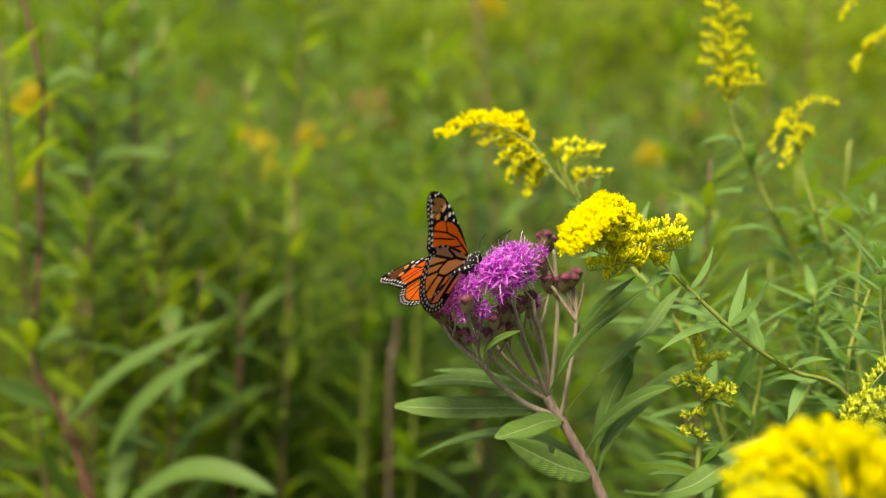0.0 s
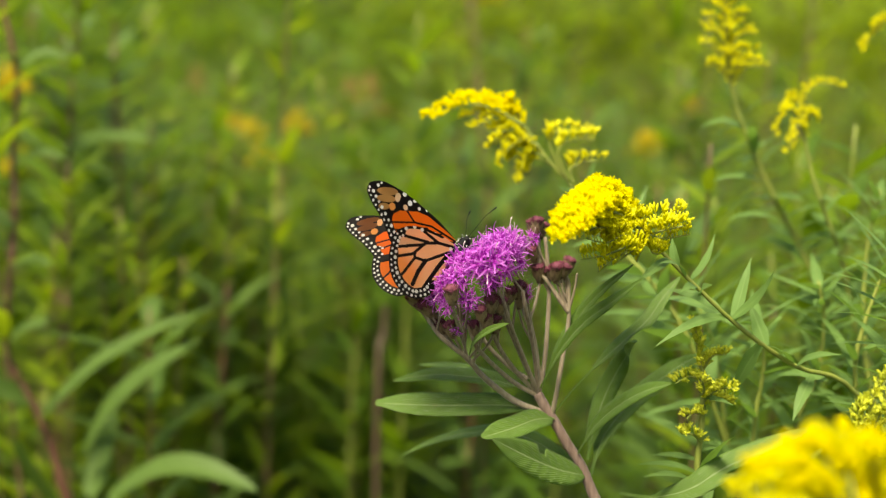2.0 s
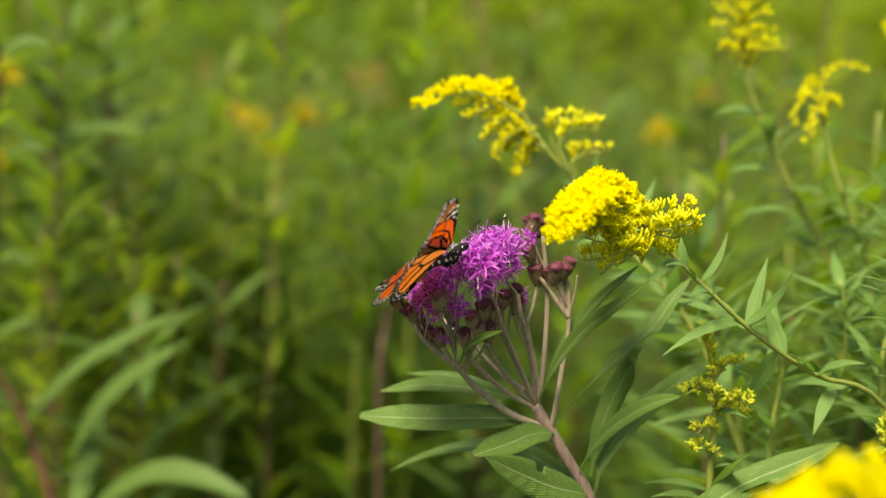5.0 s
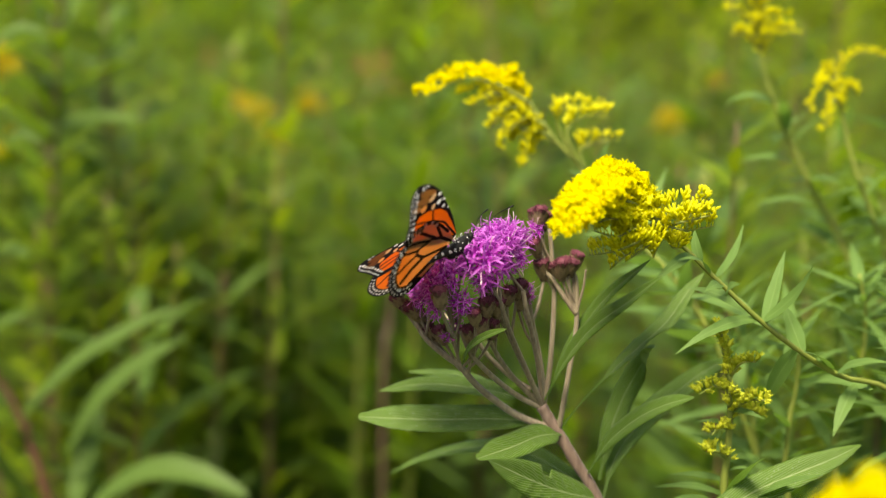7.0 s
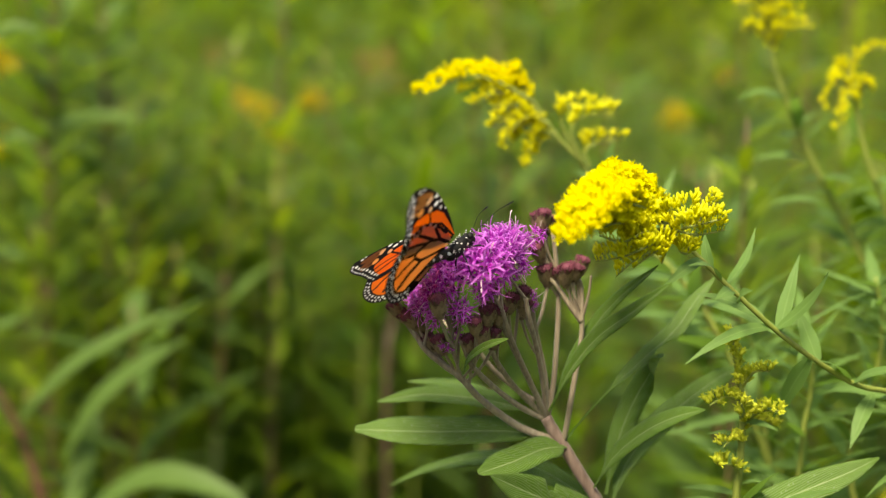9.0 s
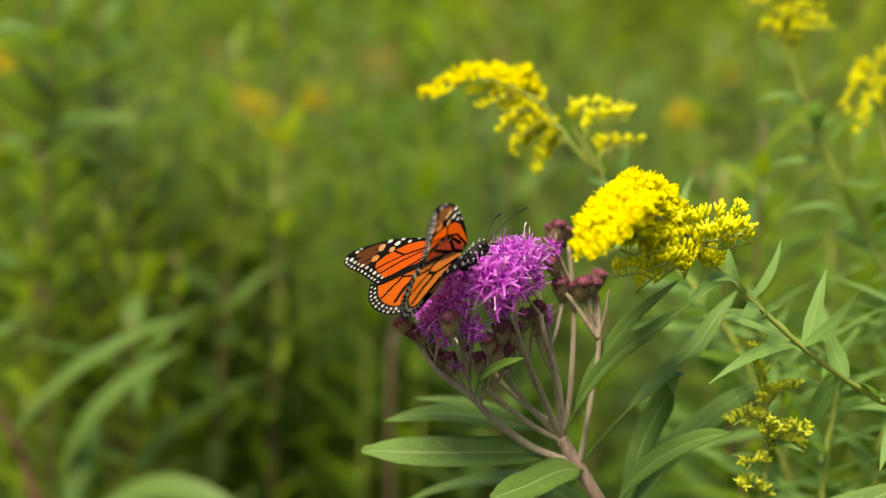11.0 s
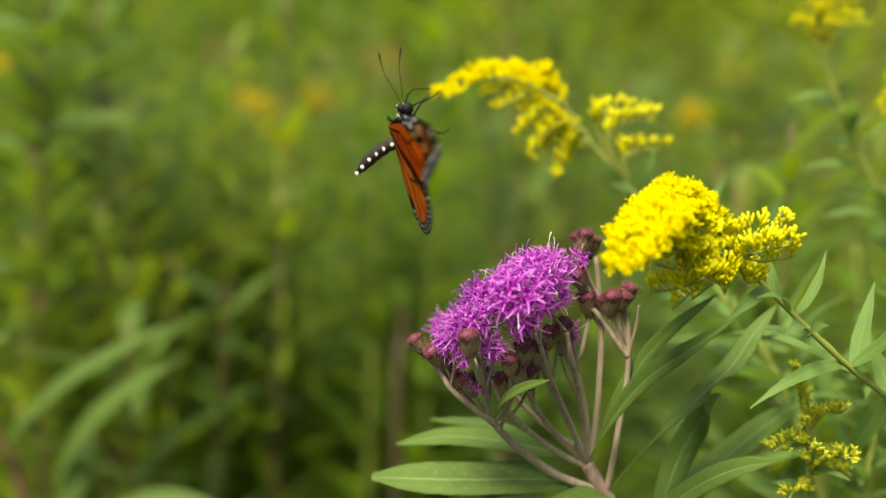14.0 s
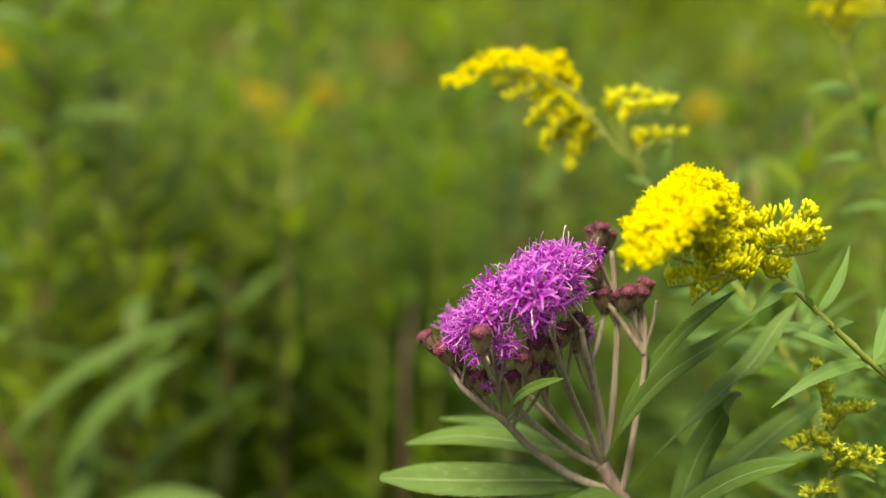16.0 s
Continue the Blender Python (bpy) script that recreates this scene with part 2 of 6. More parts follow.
def bez(points, n):
    """A smooth line of n+1 points through the given ones."""
    pts = [Vector(p) for p in points]
    out = []
    m = len(pts) - 1
    for i in range(n + 1):
        x = i / n * m
        k = min(int(x), m - 1)
        s = x - k
        p0, p1, p2, p3 = pts[max(k - 1, 0)], pts[k], pts[k + 1], pts[min(k + 2, m)]
        out.append(0.5 * ((2 * p1) + (p2 - p0) * s + (2 * p0 - 5 * p1 + 4 * p2 - p3) * s * s + (3 * p1 - p0 - 3 * p2 + p3) * s ** 3))
    return out


def stem_line(points, n):
    """As bez, but even where its points lie far apart and then close together."""
    pts = [Vector(p) for p in points]
    pts = [pts[0] * 2 - pts[1], *pts, pts[-1] * 2 - pts[-2]]
    knot = [0.0]
    for a, b in zip(pts[:-1], pts[1:]):
        knot.append(knot[-1] + max((b - a).length, 1e-6) ** 0.5)
    out, m = [], len(points) - 1
    for i in range(n + 1):
        x = i / n * m
        k = min(int(x), m - 1)
        q, kn = pts[k:k + 4], knot[k:k + 4]
        t = kn[1] + (x - k) * (kn[2] - kn[1])
        for step in (1, 2, 3):
            q = [q[j].lerp(q[j + 1], (t - kn[lo]) / (kn[hi] - kn[lo])) for j, lo, hi in [(j, j if step < 3 else 1, j + (1, 2, 1)[step - 1] if step < 3 else 2) for j in range(4 - step)]]
        out.append(q[0])
    return out


def thing(name, at, label, category, group="", kind=""):
    ob = new(name)
    ob.empty_display_size = 0.05
    ob.location = at
    return tagged(ob, label, category, group, kind)


def part(name, data, parent, label="", at=None, kind=""):
    """Links a mesh as one part under its thing; at: its own origin within the parent."""
    ob = new(name, data)
    ob.parent = parent
    if at is not None:
        ob.location = at
    if label:
        ob["label"] = label
    if kind:
        ob["kind"] = kind
    return ob


def rel(points, origin):
    return [Vector(p) - Vector(origin) for p in points]


# ---------------------------------------------------------------- ground and distance


def make_ground():
    g = Geo()
    n = 60
    rows, uvs = [], []
    for i in range(n + 1):
        y = -6 + 76 * (i / n) ** 2.2
        rows.append([(x, y, 0.03 * noise.noise((x * 0.7, y * 0.7, 0)) + 3.4 * max(0.0, min(1.0, (y - 5.0) / 11.0)) ** 1.3) for x in [-45 + 90 * j / n for j in range(n + 1)]])
        uvs.append([(j / n, i / n) for j in range(n + 1)])
    g.grid(rows, uvs)
    ob = new("ground", g.mesh("ground", ground_material()))
    tagged(ob, "dark soil and litter under the meadow plants", "ground", kind="structure")


make_ground()

# ---------------------------------------------------------------- ironweed with the purple flower cluster
IRON_BASE = (0.30, 0.02, 0.0)
ironweed = thing("ironweed", IRON_BASE, "tall ironweed with purple flower cluster and lance-shaped leaves", "wildflower")


def iron_stem():
    pts = stem_line([(0.30, 0.02, 0.0), (0.26, -0.01, 0.5), (0.17, -0.03, 0.88), (0.0930, -0.0300, 1.0260), (0.0737, -0.0300, 1.0591), (0.0670, -0.0300, 1.0746), (0.0610, -0.0300, 1.0840), (0.0544, -0.0300, 1.0952), (0.0504, -0.0300, 1.1015), (0.0474, -0.0300, 1.1068)], 48)
    g = Geo()
    rnd = random.Random(2)
    g.tube(rel(pts, IRON_BASE), [(0.0036 - 0.0014 * min(1, i / 26)) * rnd.uniform(0.96, 1.05) for i in range(49)], 12)
    part("stem", g.mesh("stem", MAT_IRON_MAIN), ironweed, "brownish purple hairy stem")


iron_stem()


STALKS = []


def iron_branches():
    """Flower stalks that fan out of the top of the stem."""
    lines = [
        ((0.0533, -0.0300, 1.0970), (0.0391, -0.0320, 1.1029), (0.0304, -0.0360, 1.1097), (0.0228, -0.0420, 1.1175), (0.0176, -0.0470, 1.1247), (0.0147, -0.0490, 1.1284)),
        ((0.0159, -0.0480, 1.1269), (0.0103, -0.0500, 1.1312), (0.0036, -0.0520, 1.1379), (-0.0010, -0.0486, 1.1456)),
        ((0.0159, -0.0480, 1.1269), (0.0147, -0.0540, 1.1358), (0.0135, -0.0580, 1.1439)),
        ((0.0474, -0.0300, 1.1059), (0.0390, -0.0340, 1.1111), (0.0302, -0.0420, 1.1195), (0.0227, -0.0500, 1.1284), (0.0196, -0.0530, 1.1331), (0.0166, -0.0560, 1.1415)),
        ((0.0467, -0.0300, 1.1075), (0.0378, -0.0360, 1.1176), (0.0312, -0.0440, 1.1279), (0.0275, -0.0500, 1.1360), (0.0241, -0.0560, 1.1446)),
        ((0.0474, -0.0300, 1.1068), (0.0426, -0.0380, 1.1194), (0.0370, -0.0480, 1.1335), (0.0332, -0.0560, 1.1441), (0.0309, -0.0600, 1.1525)),
        ((0.0471, -0.0300, 1.1090), (0.0411, -0.0340, 1.1217), (0.0353, -0.0440, 1.1354), (0.0310, -0.0500, 1.1455), (0.0282, -0.0520, 1.1521)),
        ((0.0478, -0.0300, 1.1081), (0.0459, -0.0360, 1.1232), (0.0430, -0.0440, 1.1375), (0.0406, -0.0500, 1.1475), (0.0392, -0.0520, 1.1552)),
        ((0.0484, -0.0300, 1.1081), (0.0468, -0.0310, 1.1243), (0.0431, -0.0340, 1.1423), (0.0415, -0.0380, 1.1559)),
        ((0.0482, -0.0300, 1.1075), (0.0503, -0.0300, 1.1196), (0.0515, -0.0290, 1.1348), (0.0521, -0.0280, 1.1499), (0.0513, -0.0290, 1.1626), (0.0499, -0.0300, 1.1750)),
        ((0.0539, -0.0300, 1.0963), (0.0558, -0.0330, 1.1094), (0.0583, -0.0320, 1.1245), (0.0601, -0.0320, 1.1354), (0.0604, -0.0320, 1.1441), (0.0601, -0.0320, 1.1549), (0.0588, -0.0320, 1.1588)),
        ((0.0604, -0.0320, 1.1437), (0.0626, -0.0330, 1.1529), (0.0634, -0.0340, 1.1600)),
        ((0.0602, -0.0320, 1.1428), (0.0559, -0.0320, 1.1489), (0.0521, -0.0310, 1.1547), (0.0487, -0.0310, 1.1586)),
        ((0.0604, -0.0320, 1.1463), (0.0575, -0.0330, 1.1525), (0.0557, -0.0340, 1.1578)),
        ((0.0433, -0.0320, 1.1135), (0.0359, -0.0300, 1.1179), (0.0266, -0.0320, 1.1271), (0.0214, -0.0340, 1.1358)),
    ]
    for k, pts in enumerate(lines):
        g = Geo()
        r0 = (0.0011 if len(pts) > 3 else 0.0006) + (0.0004 if k == 0 else 0.0)
        p = bez(pts, 18)
        STALKS.extend(p)
        g.tube(rel(p, IRON_BASE), [r0 - 0.3 * r0 * i / 18 for i in range(19)], 8)
        part("flower_stalk", g.mesh("flower_stalk", MAT_IRON_STEM), ironweed)


iron_branches()


def iron_blade(pts, width, up_a, up_b, fold, neck, blunt, bite):
    """A leaf with an upper and a paler under side along the midrib pts; neck: narrow share at its foot; bite: a place eaten out of its margin."""
    o = Vector(pts[0])
    n = 56
    line = rel(stem_line(pts, n), o)
    g = Geo()
    rows, uvs = [], []
    rnd = random.Random(int(width * 1e6))
    ph = rnd.uniform(0, 6)
    cols = [-1.0, -0.75, -0.5, -0.25, -0.06, 0.06, 0.25, 0.5, 0.75, 1.0]
    for i in range(n + 1):
        s = i / n
        t = (line[min(i + 1, n)] - line[max(i - 1, 0)]).normalized()
        up = Vector(up_a).lerp(Vector(up_b), s)
        up = (up - t * up.dot(t)).normalized()
        side = t.cross(up)
        x = max(0.0, (s - neck * 0.45) / (1 - neck * 0.45))
        w = width * 0.5 * max(0.0, 1 - abs(2 * x ** (0.95 if blunt else 0.85) - 1) ** (3.2 if blunt else 2.3)) ** 0.8
        w = max(w, width * (0.16 if blunt and s > 0.5 else 0.07) * (1 if s < 0.99 else 0.5))
        tooth = 1 + (0.022 if i % 2 else -0.022) * rnd.uniform(0.5, 1.4)
        top, low, q = [], [], []
        for j in cols:
            ww = w * j
            if abs(j) == 1:
                ww *= tooth
            if bite and j * bite[1] > 0:
                gap = max(0.0, 1 - (abs(s - bite[0]) / 0.055) ** 2) ** 0.5
                ww *= 1 - bite[2] * gap * abs(j) * (0.85 + 0.15 * math.sin(i * 2.1))
            vein = math.sin(s * 62 - abs(j) * 7.0)
            lift = w * (abs(j) * fold - 0.16 * j * j * j * j) + 0.06 * w * vein * math.sin(math.pi * abs(j)) + 0.05 * w * math.sin(s * 9 + ph + (2 if j > 0 else 0)) * abs(j)
            p = line[i] + side * ww + up * lift
            thick = 0.00012 + 0.0005 * max(0.0, 1 - abs(j) * 7) * (1 - 0.7 * s)
            top.append(p)
            low.append(p - up * thick)
            q.append((0.5 + 0.5 * j, s))
        rows.append(top + low[::-1])
        uvs.append(q + q[::-1])
    g.grid(rows, uvs, True)
    me = g.mesh("leaf", MAT_IRON_LEAF)
    me.materials.append(MAT_IRON_UNDER)
    k = len(cols)
    me.polygons.foreach_set("material_index", [1 if f % (2 * k) >= k else 0 for f in range(n * 2 * k)])
    return part("leaf", me, ironweed, "", o - Vector(IRON_BASE))


def iron_leaves():
    # midrib, width, upper side at foot and tip, fold, neck, blunt tip, bite
    spec = [
        (((0.0457, -0.0300, 1.1001), (0.0349, -0.0290, 1.1010), (0.0241, -0.0280, 1.1009), (0.0088, -0.0270, 1.1004), (-0.0086, -0.0270, 1.1008), (-0.0230, -0.0270, 1.1015)), 0.0135, (0, -0.55, 0.83), (0, -0.6, 0.8), 0.32, 0.10, 1, None),
        (((0.0413, -0.0300, 1.1090), (0.0306, -0.0260, 1.1111), (0.0176, -0.0200, 1.1118), (0.0019, -0.0130, 1.1110), (-0.0158, -0.0080, 1.1070)), 0.0105, (0, -0.45, 0.9), (0.1, -0.55, 0.83), 0.32, 0.12, 0, None),
        (((0.0308, -0.0200, 1.1105), (0.0220, -0.0100, 1.1121), (0.0107, 0.0000, 1.1125), (-0.0052, 0.0100, 1.1106)), 0.0080, (0, -0.2, 1), (0.1, -0.3, 1), 0.20, 0.15, 0, None),
        (((0.0547, -0.0320, 1.0962), (0.0462, -0.0400, 1.0976), (0.0352, -0.0520, 1.0968), (0.0226, -0.0640, 1.0961)), 0.0125, (-0.1, -0.6, 0.7), (-0.25, -0.7, 0.65), 0.30, 0.10, 1, None),
        (((0.0692, -0.0280, 1.0712), (0.0573, -0.0220, 1.0774), (0.0445, -0.0120, 1.0819), (0.0290, 0.0000, 1.0819), (0.0128, 0.0100, 1.0772), (-0.0003, 0.0180, 1.0711), (-0.0138, 0.0240, 1.0628)), 0.0105, (-0.1, -0.65, 0.75), (0.1, -0.2, 1), 0.25, 0.10, 0, None),
        (((0.0707, -0.0300, 1.0696), (0.0558, -0.0420, 1.0763), (0.0424, -0.0550, 1.0853), (0.0268, -0.0680, 1.0967)), 0.0150, (-0.1, -0.8, 0.6), (-0.2, -0.85, 0.5), 0.20, 0.10, 0, (0.52, 1, 0.6)),
        (((0.0485, -0.0330, 1.1098), (0.0551, -0.0450, 1.1275), (0.0641, -0.0580, 1.1429), (0.0739, -0.0680, 1.1530), (0.0852, -0.0800, 1.1653)), 0.0074, (-0.62, -0.6, 0.5), (-0.55, -0.6, 0.6), 0.40, 0.25, 0, None),
        (((0.0501, -0.0280, 1.1103), (0.0594, -0.0300, 1.1317), (0.0705, -0.0350, 1.1490), (0.0857, -0.0450, 1.1654)), 0.0062, (-0.65, -0.6, 0.45), (-0.6, -0.6, 0.55), 0.4, 0.20, 0, None),
        (((0.0539, -0.0300, 1.0966), (0.0625, -0.0340, 1.1092), (0.0739, -0.0360, 1.1221), (0.0841, -0.0300, 1.1295), (0.0958, -0.0220, 1.1378), (0.1038, -0.0180, 1.1481), (0.1111, -0.0140, 1.1558)), 0.0084, (-0.7, -0.3, 0.6), (-0.45, -0.7, 0.6), 0.30, 0.62, 0, (0.56, 1, 0.7)),
        (((0.0702, -0.0260, 1.0760), (0.0737, -0.0220, 1.0907), (0.0792, -0.0200, 1.1060), (0.0850, -0.0240, 1.1193), (0.0874, -0.0340, 1.1276), (0.0843, -0.0440, 1.1319)), 0.0100, (-0.45, -0.85, 0.3), (-0.4, -0.6, 0.6), 0.22, 0.15, 1, None),
        (((0.0652, -0.0320, 1.0806), (0.0712, -0.0450, 1.0963), (0.0809, -0.0580, 1.1096), (0.0894, -0.0680, 1.1172), (0.0972, -0.0780, 1.1223)), 0.0088, (-0.6, -0.5, 0.6), (-0.3, -0.6, 0.7), 0.30, 0.20, 0, None),
        (((0.0714, -0.0280, 1.0685), (0.0773, -0.0200, 1.0837), (0.0892, -0.0120, 1.0966), (0.1036, -0.0040, 1.1060), (0.1162, 0.0040, 1.1125), (0.1269, 0.0100, 1.1163)), 0.0110, (-0.6, -0.6, 0.5), (-0.4, -0.75, 0.55), 0.25, 0.20, 0, None),
        (((0.0171, -0.0500, 1.1276), (0.0196, -0.0580, 1.1354), (0.0255, -0.0660, 1.1415), (0.0326, -0.0740, 1.1457)), 0.0038, (-0.6, -0.6, 0.6), (-0.5, -0.7, 0.6), 0.30, 0.10, 0, None),
        (((0.0839, -0.0300, 1.0621), (0.0969, -0.0450, 1.0652), (0.1109, -0.0500, 1.0703), (0.1254, -0.0500, 1.0795), (0.1399, -0.0500, 1.0861), (0.1522, -0.0500, 1.0913), (0.1637, -0.0500, 1.0972)), 0.0120, (-0.2, -0.7, 0.7), (-0.3, -0.75, 0.6), 0.30, 0.35, 0, None),
    ]
    for row in spec:
        iron_blade(*row)
    # leaves farther down the stalk
    for k in range(16):
        z = 1.0 - k * 0.05
        a = k * 2.4
        x = 0.11 + (1.0 - z) * 0.22
        d = Vector((math.cos(a), math.sin(a), -0.15)) * random.uniform(0.1, 0.15)
        g = Geo()
        g.leaf((0, 0, 0), d, 0.018, (0, 0, 1), 0.08, 0.2, 12, 0.05)
        part("leaf", g.mesh("leaf", MAT_IRON_LEAF), ironweed, "", Vector((x, -0.02, z)) - Vector(IRON_BASE))


iron_leaves()


@functools.cache
def floret_mesh(kind):
    """One purple tube floret with five long lobes and a pale forked style."""
    rnd = random.Random(kind)
    g = Geo()
    g.tube([(0, 0, -0.001), (0, 0, 0.002), (0, 0, 0.0040)], [0.0002, 0.0003, 0.0006], 5)
    for k in range(5):
        a = 2 * math.pi * k / 5 + rnd.uniform(-0.3, 0.3)
        out = Vector((math.cos(a), math.sin(a), 0))
        g.strap(Vector((0, 0, 0.0037)) + out * 0.0004, (out.x * 0.4, out.y * 0.4, 1), out, rnd.uniform(0.0045, 0.0072), rnd.uniform(0.0008, 0.00125), rnd.uniform(1.0, 3.6), 7)
    a = rnd.uniform(0, 6)
    g.strap((0, 0, 0.0036), (0.1, 0.1, 1), (math.cos(a), math.sin(a), 0), rnd.uniform(0.003, 0.0048), 0.0003, rnd.uniform(0.4, 1.6), 3)
    return g.mesh("floret", MAT_PURPLE)


@functools.cache
def style_mesh(kind):
    g = Geo()
    g.tube([(0, 0, 0.003), (0.0002, 0, 0.008), (-0.0002, 0.0004, 0.0115)], [0.00018, 0.00016, 0.00013], 4)
    g.strap((-0.0002, 0.0004, 0.0114), (0.4, 0, 1), (1, 0, 0), 0.0012, 0.0003, 1.0)
    return g.mesh("style", MAT_STYLE)


@functools.cache
def cup_mesh(kind):
    """The scaly cup under a flower head, or a closed bud."""
    rnd = random.Random(kind)
    g = Geo()
    g.drop((0, 0, -0.0060), (0, 0, 1), 0.0063, 0.0023, 10, ((0, 0.25), (0.2, 0.65), (0.5, 0.95), (0.8, 1.0), (1.0, 0.75)))
    for row in range(5):
        z = -0.006 + row * 0.0013
        for k in range(8):
            a = 2 * math.pi * (k + 0.5 * (row % 2)) / 8
            r = (0.0011, 0.0017, 0.0021, 0.0023, 0.0021)[row]
            out = Vector((math.cos(a), math.sin(a), 0))
            g.strap(Vector((0, 0, z)) + out * r, (out.x * 0.25, out.y * 0.25, 1), out, rnd.uniform(0.0017, 0.0023), 0.0016, rnd.uniform(0.0, 0.7), 2)
    return g.mesh("cup", MAT_BRACT)


@functools.cache
def bud_tip_mesh(kind):
    rnd = random.Random(kind)
    g = Geo()
    g.drop((0, 0, -0.0015), (0, 0, 1), 0.0032, 0.0024, 10, ((0, 0.8), (0.4, 1.0), (0.75, 0.8), (1.0, 0.3)))
    for k in range(60):
        a, r = k * 2.4, 0.0025 * math.sqrt((k + 0.5) / 60)
        top = 0.0006 - 110 * r * r
        g.drop((r * math.cos(a), r * math.sin(a), top), (0.45 * math.cos(a) * r / 0.0025, 0.45 * math.sin(a) * r / 0.0025, 1), rnd.uniform(0.0008, 0.0017), 0.00028, 4)
    return g.mesh("bud_tip", MAT_BUD_TIP)


HEADS = [  # place, leaning, size, number of florets
    ((0.0245, -0.0680, 1.1691), (0.0, -1.0, 0.42), 1.08, 26),
    ((0.0313, -0.0534, 1.1748), (0.12, -0.45, 0.95), 0.95, 22),
    ((0.0348, -0.0541, 1.1694), (0.75, -0.6, 0.3), 0.8, 16),
    ((0.0145, -0.0596, 1.1670), (-0.4, -0.7, 0.7), 0.92, 22),
    ((0.0086, -0.0508, 1.1607), (-0.65, -0.4, 0.7), 0.78, 16),
    ((0.0216, -0.0417, 1.1695), (-0.25, -0.1, 1), 0.9, 18),
    ((0.0017, -0.0126, 1.1491), (-0.6, 0.2, 0.8), 0.78, 16),
    ((0.0049, -0.0595, 1.1539), (-0.5, -0.9, 0.2), 0.72, 14),
    ((0.0080, -0.0639, 1.1506), (-0.3, -1, -0.1), 0.55, 9),
    ((0.0170, -0.0634, 1.1527), (-0.1, -0.95, 0.0), 0.66, 12),
    ((0.0239, -0.0675, 1.1612), (0.0, -1, 0.0), 0.62, 11),
    ((0.0418, -0.0391, 1.1519), (0.8, -0.4, 0.1), 0.5, 8),
    ((0.0119, -0.0565, 1.1394), (-0.3, -0.8, -0.2), 0.4, 6),
    ((0.0441, -0.0325, 1.1743), (-0.2, -0.7, 0.7), 0.55, 9),
    ((0.0359, -0.0397, 1.1738), (0.35, -0.1, 1), 0.82, 16),
    ((0.0151, -0.0531, 1.1441), (-0.2, -0.9, -0.1), 0.5, 8),
    ((0.0271, -0.0363, 1.1721), (-0.05, 0.1, 1), 0.85, 16),
    ((0.0328, -0.0481, 1.1625), (0.5, -0.8, 0.0), 0.55, 8),
    ((0.0115, -0.0674, 1.1622), (-0.4, -0.9, 0.3), 0.75, 16),
    ((0.0068, -0.0637, 1.1589), (-0.6, -0.8, 0.3), 0.75, 16),
    ((0.0024, -0.0567, 1.1545), (-0.7, -0.5, 0.4), 0.62, 12),
    ((0.0325, -0.0617, 1.1736), (0.4, -0.8, 0.5), 0.75, 16),
    ((0.0121, -0.0510, 1.1608), (-0.5, -0.3, 0.9), 0.85, 18),
]
BUDS = [  # place of the tip, leaning, size
    ((-0.0069, -0.0496, 1.1525), (-0.5, -0.2, 0.8), 0.95),
    ((-0.0039, -0.0496, 1.1495), (-0.6, -0.2, 0.8), 0.85),
    ((-0.0014, -0.0532, 1.1494), (-0.5, -0.4, 0.8), 1.05),
    ((0.0012, -0.0492, 1.1461), (-0.4, -0.4, 0.9), 0.95),
    ((0.0093, -0.0793, 1.1598), (-0.1, -0.35, 1), 1.1),
    ((0.0445, -0.0296, 1.1811), (-0.1, -0.2, 1), 1.0),
    ((0.0463, -0.0316, 1.1821), (0.1, -0.2, 1), 1.05),
    ((0.0493, -0.0260, 1.1796), (0.3, 0.0, 1), 1.0),
    ((0.0440, -0.0332, 1.1700), (-0.3, -0.4, 0.9), 1.0),
    ((0.0470, -0.0304, 1.1619), (-0.2, -0.3, 1), 1.1),
    ((0.0486, -0.0294, 1.1603), (0.1, -0.3, 1), 0.95),
    ((0.0531, -0.0336, 1.1618), (-0.3, -0.2, 1), 1.05),
    ((0.0547, -0.0353, 1.1629), (0.0, -0.4, 1), 1.1),
    ((0.0577, -0.0326, 1.1630), (0.1, -0.2, 1), 1.05),
    ((0.0602, -0.0318, 1.1650), (0.3, -0.1, 1), 1.05),
    ((0.0586, -0.0352, 1.1630), (0.3, -0.4, 0.9), 0.9),
    ((0.0266, -0.0591, 1.1593), (0.1, -0.5, 1), 1.15),
    ((0.0301, -0.0573, 1.1521), (0.1, -0.4, 1), 1.05),
    ((0.0259, -0.0613, 1.1530), (0, -0.4, 1), 1.1),
    ((0.0345, -0.0493, 1.1547), (0.2, -0.4, 1), 1.0),
    ((0.0388, -0.0454, 1.1564), (0.3, -0.3, 1), 1.05),
    ((0.0395, -0.0434, 1.1517), (0.3, -0.3, 1), 1.0),
    ((0.0238, -0.0593, 1.1458), (-0.1, -0.4, 1), 1.1),
    ((0.0280, -0.0554, 1.1440), (0, -0.3, 1), 1.05),
    ((0.0192, -0.0553, 1.1415), (-0.2, -0.4, 1), 1.0),
    ((0.0215, -0.0631, 1.1493), (-0.1, -0.5, 1), 0.95),
    ((0.0088, -0.0535, 1.1410), (-0.4, -0.3, 1), 1.0),
    ((0.0048, -0.0496, 1.1409), (-0.5, -0.2, 0.9), 0.95),
]
focus_head = None
rnd = random.Random(5)
